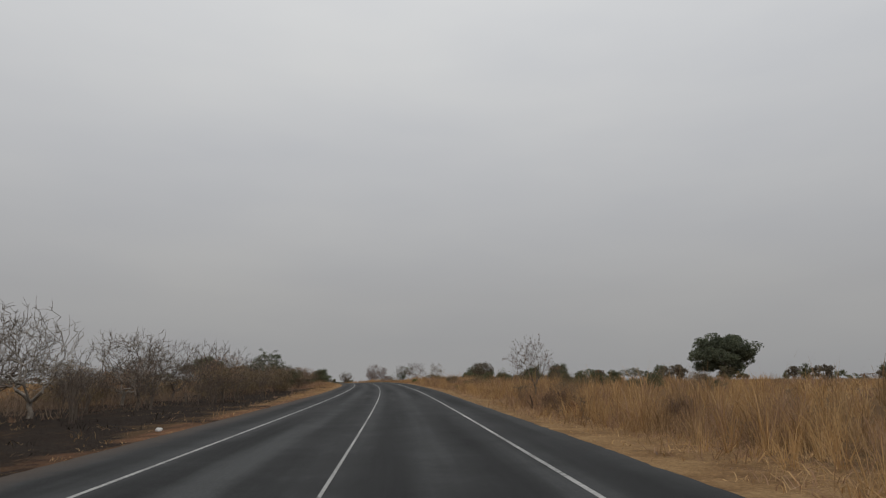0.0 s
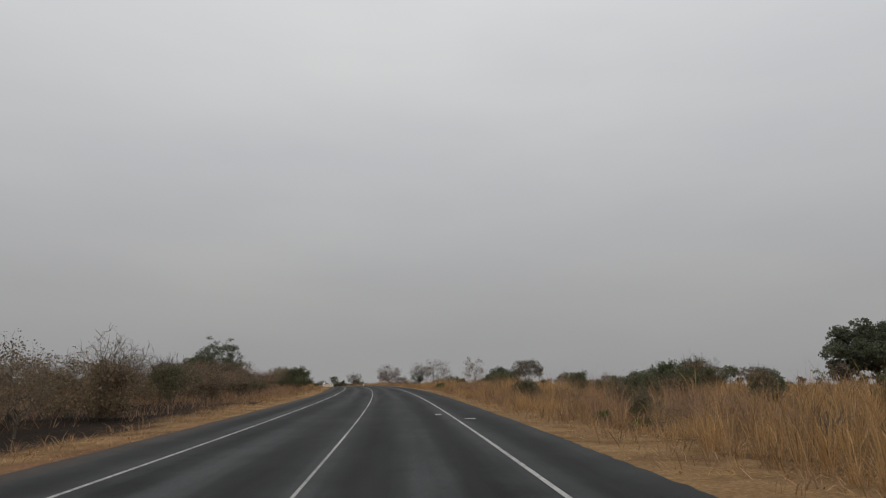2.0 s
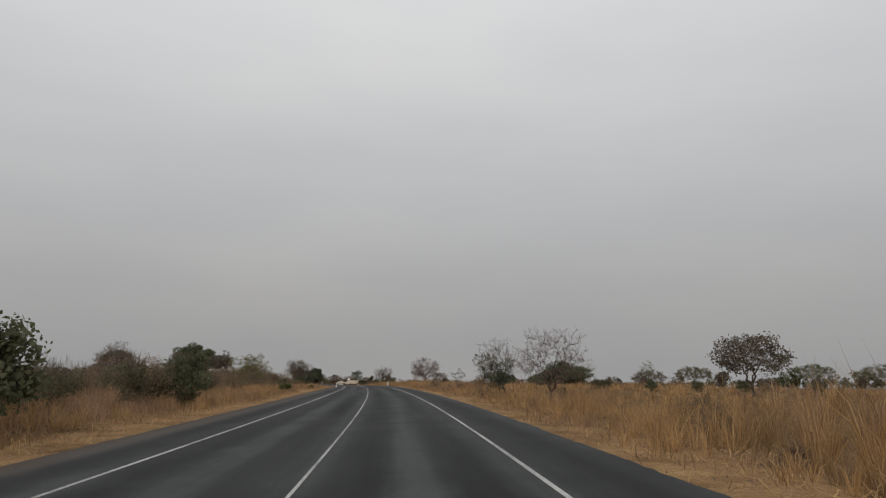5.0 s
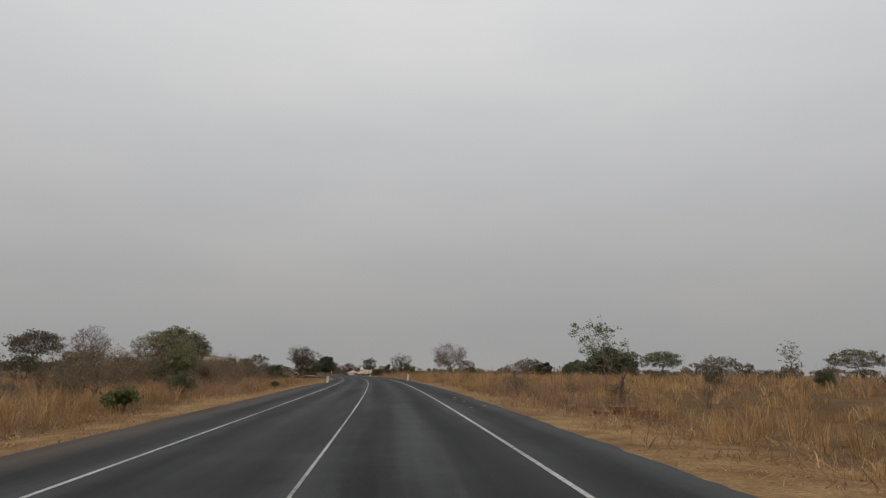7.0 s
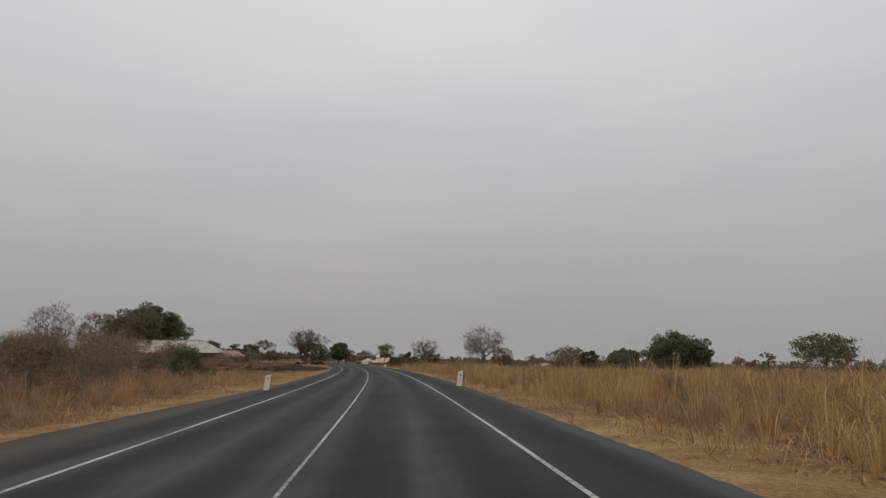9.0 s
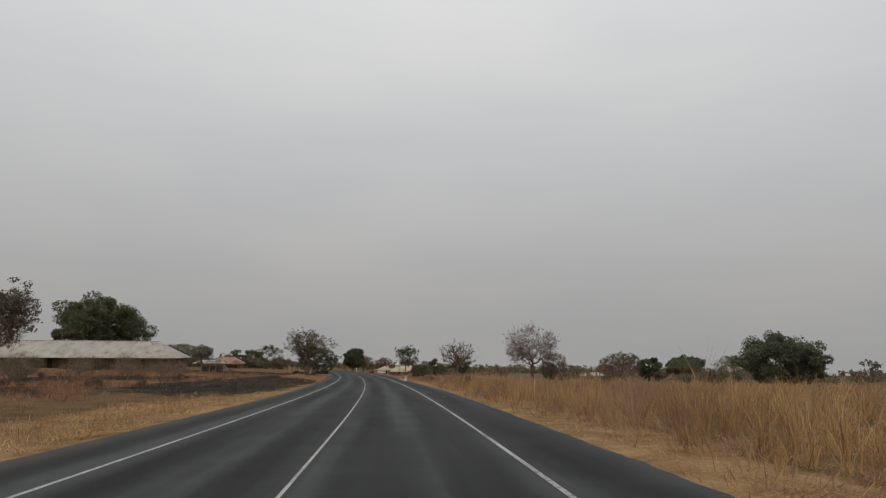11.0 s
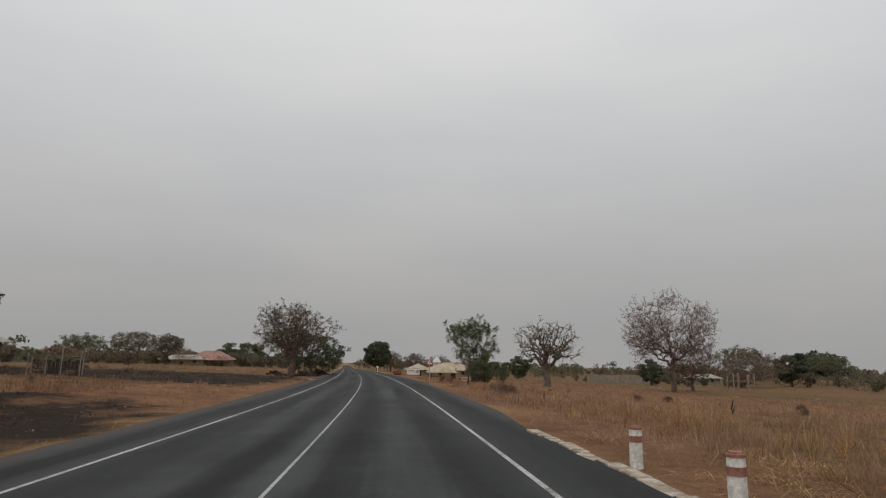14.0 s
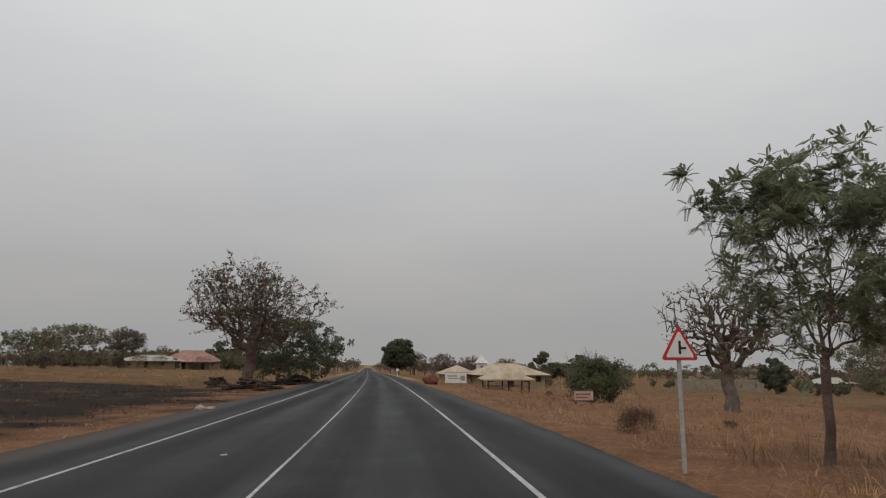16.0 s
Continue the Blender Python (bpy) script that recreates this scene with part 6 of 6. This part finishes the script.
board_sign(spot(421, 14.2, 0, 8), "small_sign", "faded pink hand-painted sign board in the grass", 1.3, 0.30, 0.85, M_PINKSIGN, ((-0.42, 0.55, 0.35, 0.75), (-0.42, 0.2, 0.2, 0.4)), M_FADEDRED, M_WOOD)


def marker_post(m, lean):
    """A white concrete marker beside the carriageway, slightly tipped."""
    ob = holder("marker_post", m @ Matrix.Rotation(radians(lean), 4, "Y"), "tilted whitewashed concrete marker post", "marker post", "marker posts")
    bm = bmesh.new()
    prism(bm, ((-0.15, -0.2), (0.15, -0.2), (0.13, 0.88), (-0.12, 0.80)), -0.07, 0.07)
    bmesh.ops.bevel(bm, geom=list(bm.edges), offset=0.012, segments=2, affect="EDGES")
    body = part("body", bm, M_WHITEWASH, ob)
    bm = bmesh.new()
    box(bm, -0.07, -0.074, 0.60, 0.08, -0.069, 0.66)
    part("painted_bar", bm, M_CONCRETE, body, "faded painted bar")
    return ob


marker_post(spot(248, 5.1, 0, 2), 6)
marker_post(spot(248, -5.05, 0, -3), 7)


def culvert_post(m):
    ob = holder("culvert_post", m, "worn round white culvert post with a faded red band", "bollard", "culvert posts")
    for name, z0, z1, r, mat, lab in (("shaft", -0.2, 0.42, 0.108, M_WHITEWASH, ""), ("band", 0.42, 0.52, 0.110, M_FADEDRED, "faded red band"), ("neck", 0.52, 0.62, 0.106, M_WHITEWASH, ""), ("cap", 0.62, 0.68, 0.108, M_FADEDRED, "dusty red cap")):
        bm = bmesh.new()
        rod(bm, (0, 0, z0), (0, 0, z1), r, r * 0.97, 20)
        if name == "cap":
            bmesh.ops.bevel(bm, geom=[e for e in bm.edges if min(v.co.z for v in e.verts) > z1 - 0.01], offset=0.025, segments=3, affect="EDGES")
        part(name, bm, mat, ob, lab)
    return ob


first_post = culvert_post(spot(344.1, 5.25, 0, 0, 0.93))
copy_thing(first_post, spot(341.1, 5.15, 0, 40))


def kerb(s0, s1, lat):
    ob = holder("culvert_kerb", spot((s0 + s1) / 2, lat), "low broken concrete kerb over a culvert", "kerb", kind="structure")
    n = 9
    inv = ob.matrix_basis.inverted()
    for k in range(n):
        a, b = s0 + (s1 - s0) * k / n, s0 + (s1 - s0) * (k + 0.95) / n
        m = inv @ spot((a + b) / 2, lat + 0.03 * math.sin(k * 2.1), 0.0, 2 * math.sin(k * 1.7))
        bm = bmesh.new()
        box(bm, -0.13, -(b - a) / 2, -0.12, 0.13, (b - a) / 2, 0.055 + 0.02 * math.sin(k * 3.3), 0.02)
        bmesh.ops.transform(bm, matrix=m, verts=bm.verts)
        part("kerb_stone", bm, M_KERB, ob)


kerb(338.0, 349.5, 4.92)


def disc_post(m):
    ob = holder("reflector_post", m, "white post with a round disc beside the road", "marker post")
    bm = bmesh.new()
    rod(bm, (0, 0, -0.2), (0, 0, 1.0), 0.09, 0.08, 12)
    part("post", bm, M_WHITEWASH, ob)
    bm = bmesh.new()
    rod(bm, (0, -0.12, 1.22), (0, -0.08, 1.22), 0.28, sides=20)
    part("disc", bm, M_SIGNWHITE, ob)
    return ob


disc_post(spot(505, 5.7))


def firewood(m, label, count, seed, long=2.2, wide=1.6, tall=0.8, girth=1.0, wood=None):
    """A heap of dark logs and crooked branches, thrown together."""
    r = random.Random(seed)
    ob = holder("firewood_pile", m, label, "firewood pile", "firewood piles")
    for k in range(count):
        u, a = (k + 0.5) / count, r.uniform(0, math.tau)
        # low logs lie wide, later ones nearer to the top
        x, y = wide * 0.5 * (1 - u * 0.8) * math.cos(a), wide * 0.4 * (1 - u * 0.8) * math.sin(a)
        z = 0.06 + tall * u * (0.75 + 0.25 * r.random())
        turn, rise = r.uniform(-0.9, 0.9) + (math.pi / 2 if r.random() < 0.25 else 0), r.uniform(-0.12, 0.12) - 0.10 * u
        half = long * 0.5 * r.uniform(0.45, 1.0) * (1 - 0.35 * u)
        d = Vector((math.cos(turn), math.sin(turn), rise))
        p = Vector((x, y, max(z, 0.05 + half * abs(rise))))
        bend = Vector((r.uniform(-0.08, 0.08), r.uniform(-0.08, 0.08), r.uniform(-0.04, 0.06)))
        ra = r.uniform(0.045, 0.125) * girth
        bm = bmesh.new()
        rod(bm, p - d * half, p + bend, ra, ra * 0.9, 7)
        rod(bm, p + bend - d * 0.02, p + d * half, ra * 0.9, ra * 0.6, 7)
        part("log", bm, wood or M_LOG, ob)
    return ob


firewood(spot(430.5, -8.0, 0, 15), "low heap of dark charred branches", 46, 1, 2.3, 3.4, 0.75)
firewood(spot(452, -6.9, 0, 4), "heaped stack of dark firewood", 64, 2, 1.9, 2.5, 0.95)
firewood(spot(450, -8.6, 0, -20), "low spread of dark firewood", 30, 3, 2.2, 2.6, 0.55)
firewood(spot(447, -14.4, 0, 70), "dark heap of firewood under a tree", 60, 4, 1.5, 2.3, 0.62)
firewood(spot(440, -12.6, 0, 30), "dark low heap of firewood under a tree", 26, 5, 1.6, 2.0, 0.45)
firewood(spot(296.5, 7.0, 0, 80), "loose heap of grey cut branches at the grass edge", 40, 6, 2.2, 1.9, 0.30, 0.22, M_TIMBER)
firewood(spot(89, -7.6, 0, 85), "few dry branches lying on the verge", 9, 7, 1.8, 0.9, 0.12, 0.35, M_WOOD)


def stone(m, name, label, mat, sx, sy, sz, seed, category):
    bm = bmesh.new()
    bmesh.ops.create_icosphere(bm, subdivisions=3, radius=0.5)
    for v in bm.verts:
        k = 1 + 0.35 * noise.noise(v.co * 2.1 + Vector((seed * 3.1, seed, 0)))
        v.co = Vector((v.co.x * sx * k, v.co.y * sy * k, max(v.co.z, -0.35) * sz * k + sz * 0.3))
    me = bpy.data.meshes.new(name)
    bm.to_mesh(me)
    bm.free()
    me.materials.append(mat)
    ob = new(name, me)
    ob.matrix_basis = m
    return tagged(ob, label, category)


stone(spot(443, 6.4), "earth_mound", "dark red laterite mound beside the road", M_LATERITE, 1.5, 1.3, 1.1, 1, "mound")
stone(spot(27.4, 8.5), "termite_mound", "dark red termite mound in tall grass", M_LATERITE, 0.7, 0.6, 0.65, 2, "mound")
for k, (s, lat, a) in enumerate(((408, -5.7, 0.5), (408.5, -5.4, 0.35), (345, -5.6, 0.4), (345.4, -5.9, 0.3), (384.5, 7.0, 0.3), (386.3, 6.2, 0.22))):
    stone(spot(s, lat), "rubble_stone", "pale concrete rubble on the verge", M_CONCRETE, a, a * 0.7, a * 0.55, 5 + k, "rubble")
stone(spot(21.4, -6.5), "litter_bag", "crumpled white plastic bag on burnt ground", M_SIGNWHITE, 0.22, 0.18, 0.14, 14, "litter")


def roadside_stall(m):
    ob = holder("roadside_stall", m, "small wooden roadside stall with a pointed roof", "stall")
    for x in (-0.9, 0.9):
        for y in (-0.7, 0.7):
            bm = bmesh.new()
            rod(bm, (x, y, -0.2), (x, y, 1.9), 0.06, 0.05)
            part("post", bm, M_SHADE, ob)
    bm = bmesh.new()
    for x0, x1 in ((-1.3, 0.0), (1.3, 0.0)):
        a = [bm.verts.new(p) for p in ((x0, -1.0, 1.85), (x1, -1.0, 2.7), (x1, 1.0, 2.7), (x0, 1.0, 1.85))]
        b = [bm.verts.new(p.co - Vector((0, 0, 0.1))) for p in a]
        bm.faces.new(a)
        bm.faces.new(list(reversed(b)))
        for i in range(4):
            bm.faces.new((a[(i + 1) % 4], a[i], b[i], b[(i + 1) % 4]))
    part("roof", bm, M_SANDROOF, ob)
    bm = bmesh.new()
    box(bm, -0.9, -0.7, 0.8, 0.9, 0.7, 0.86, 0.01)
    part("table", bm, M_WOOD, ob)
    return ob


roadside_stall(spot(500, -9.2))
roadside_stall(spot(520, -8.0, 0, 20))


def brick_stack(m):
    """A low stack of red mud bricks, each a piece of its own."""
    r = random.Random(3)
    ob = holder("brick_stack", m, "low stack of red mud bricks on the verge", "brick stack")
    bm = bmesh.new()
    box(bm, -0.19, -0.09, 0.0, 0.19, 0.09, 0.13, 0.015)
    me = bpy.data.meshes.new("brick")
    bm.to_mesh(me)
    bm.free()
    me.materials.append(M_BRICK)
    for row, (nx, ny) in enumerate(((6, 4), (5, 3), (2, 2))):
        for i in range(nx):
            for j in range(ny):
                if r.random() < 0.1:
                    continue
                b = hang(new("brick", me), ob)
                b.matrix_basis = pose((i - (nx - 1) / 2) * 0.42 + r.uniform(-0.03, 0.03) - 0.1 * row, (j - (ny - 1) / 2) * 0.22, row * 0.132 - 0.03, 0, 0, r.uniform(-9, 9))
    return ob


M_BRICK = mottled("mud_brick", ((0.3, (0.12, 0.05, 0.032)), (0.7, (0.24, 0.11, 0.07))), 3.0, 25.0, 0.95, 0.6, 0.01, 0.3, 0.0, "Object")
brick_stack(spot(186, 9.0, 0.0, 10))


# ---- field clutter near the village ----
def field_pen(m):
    """A small open shed of rough poles with dark boards along the back."""
    ob = holder("pole_shed", m, "small open pole shed with dark board back", "shed")
    for x, y, h in ((-2.2, 0, 2.0), (-0.7, 0, 1.8), (0.6, 0, 2.6), (2.2, 0, 1.9), (-2.2, 1.6, 1.7), (2.2, 1.6, 1.7)):
        bm = bmesh.new()
        rod(bm, (x, y, -0.3), (x + 0.06, y, h), 0.075, 0.055)
        part("pole", bm, M_PALE, ob)
    for y, z in ((0.0, 1.72), (1.6, 1.55)):
        bm = bmesh.new()
        rod(bm, (-2.5, y, z), (2.5, y, z + 0.08), 0.05, 0.045)
        part("beam", bm, M_WOOD, ob)
    for k in range(13):
        bm = bmesh.new()
        box(bm, -2.15 + k * 0.335, 1.68, -0.1, -1.84 + k * 0.335, 1.71, 1.3 + 0.12 * math.sin(k * 2.3), 0.004)
        part("board", bm, M_SHADE, ob)
    return ob


field_pen(spot(400, -29.2, 0.0, 14))


def stump(m, h, seed):
    r = random.Random(seed)
    ob = holder("charred_stump", m, "short charred stump standing in dry grass", "stump", "charred stumps")
    bm = bmesh.new()
    p, q = Vector((0, 0, -0.15)), Vector((r.uniform(-0.06, 0.06), r.uniform(-0.06, 0.06), h * 0.55))
    rod(bm, p, q, 0.034, 0.028, 7)
    rod(bm, q - Vector((0, 0, 0.03)), q + Vector((r.uniform(-0.12, 0.12), r.uniform(-0.12, 0.12), h * 0.45)), 0.028, 0.014, 7)
    rod(bm, (0, 0, h * 0.3), (0.13, -0.05, h * 0.62), 0.02, 0.01, 6)
    part("stem", bm, M_LOG, ob)
    return ob


one = stump(spot(398, 21), 0.55, 1)
rs = random.Random(9)
for s, lat in ((391, 18.5), (362, 17.0), (446, 33), (447.5, 36), (450, 38.5), (449, 43.5), (452, 46), (440, 36), (372.5, 11.2), (29.0, 7.1), (91.5, 8.0), (92.0, 8.7)):
    copy_thing(one, spot(s, lat, 0, rs.uniform(0, 360), rs.uniform(0.7, 1.3)))


# ---- small marks on the carriageway ----
def road_patch(s, lat, long, wide, seed, mat, label):
    """A thin ragged patch on the asphalt."""
    r = random.Random(seed)
    bm = bmesh.new()
    n = 18
    vs = []
    for k in range(n):
        a = k * math.tau / n
        q = r.uniform(0.45, 1.0)
        vs.append(bm.verts.new((math.cos(a) * wide * 0.5 * q, math.sin(a) * long * 0.5 * q, 0)))
    top = bm.faces.new(vs)
    for v in bmesh.ops.extrude_face_region(bm, geom=[top])["geom"]:
        if isinstance(v, bmesh.types.BMVert):
            v.co.z += 0.006
    me = bpy.data.meshes.new("road_patch")
    bm.to_mesh(me)
    bm.free()
    me.materials.append(mat)
    ob = new("road_patch", me)
    x, y, z, p = (float(v) for v in road_frame(s))
    ob.matrix_basis = pose(x + lat * math.cos(p), y + lat * math.sin(p), z + lat * float(bank(s)) + 0.002, 0, -math.degrees(math.atan(float(bank(s)))), math.degrees(p))
    tagged(ob, label, "road mark", kind="structure")


road_patch(71.8, 3.05, 0.9, 0.34, 1, M_PAINT, "worn white paint smear on the asphalt")
road_patch(68.9, 3.95, 0.55, 0.5, 2, M_PAINT, "worn white paint smear on the asphalt")
for k, (s, lat, size) in enumerate(((196.5, 4.5, 0.22), (195, 4.3, 0.14), (193, 4.5, 0.2), (189, 4.25, 0.18), (189.5, 4.8, 0.24), (214.5, 4.75, 0.16), (214, 4.25, 0.14), (296, 4.4, 0.2))):
    road_patch(s, lat, size * 1.2, size, 10 + k, M_CONCRETE, "pale scrap of rubble on the sealed shoulder")
road_patch(393.6, -1.3, 0.3, 0.16, 3, M_CONCRETE, "pale scrap on the asphalt")
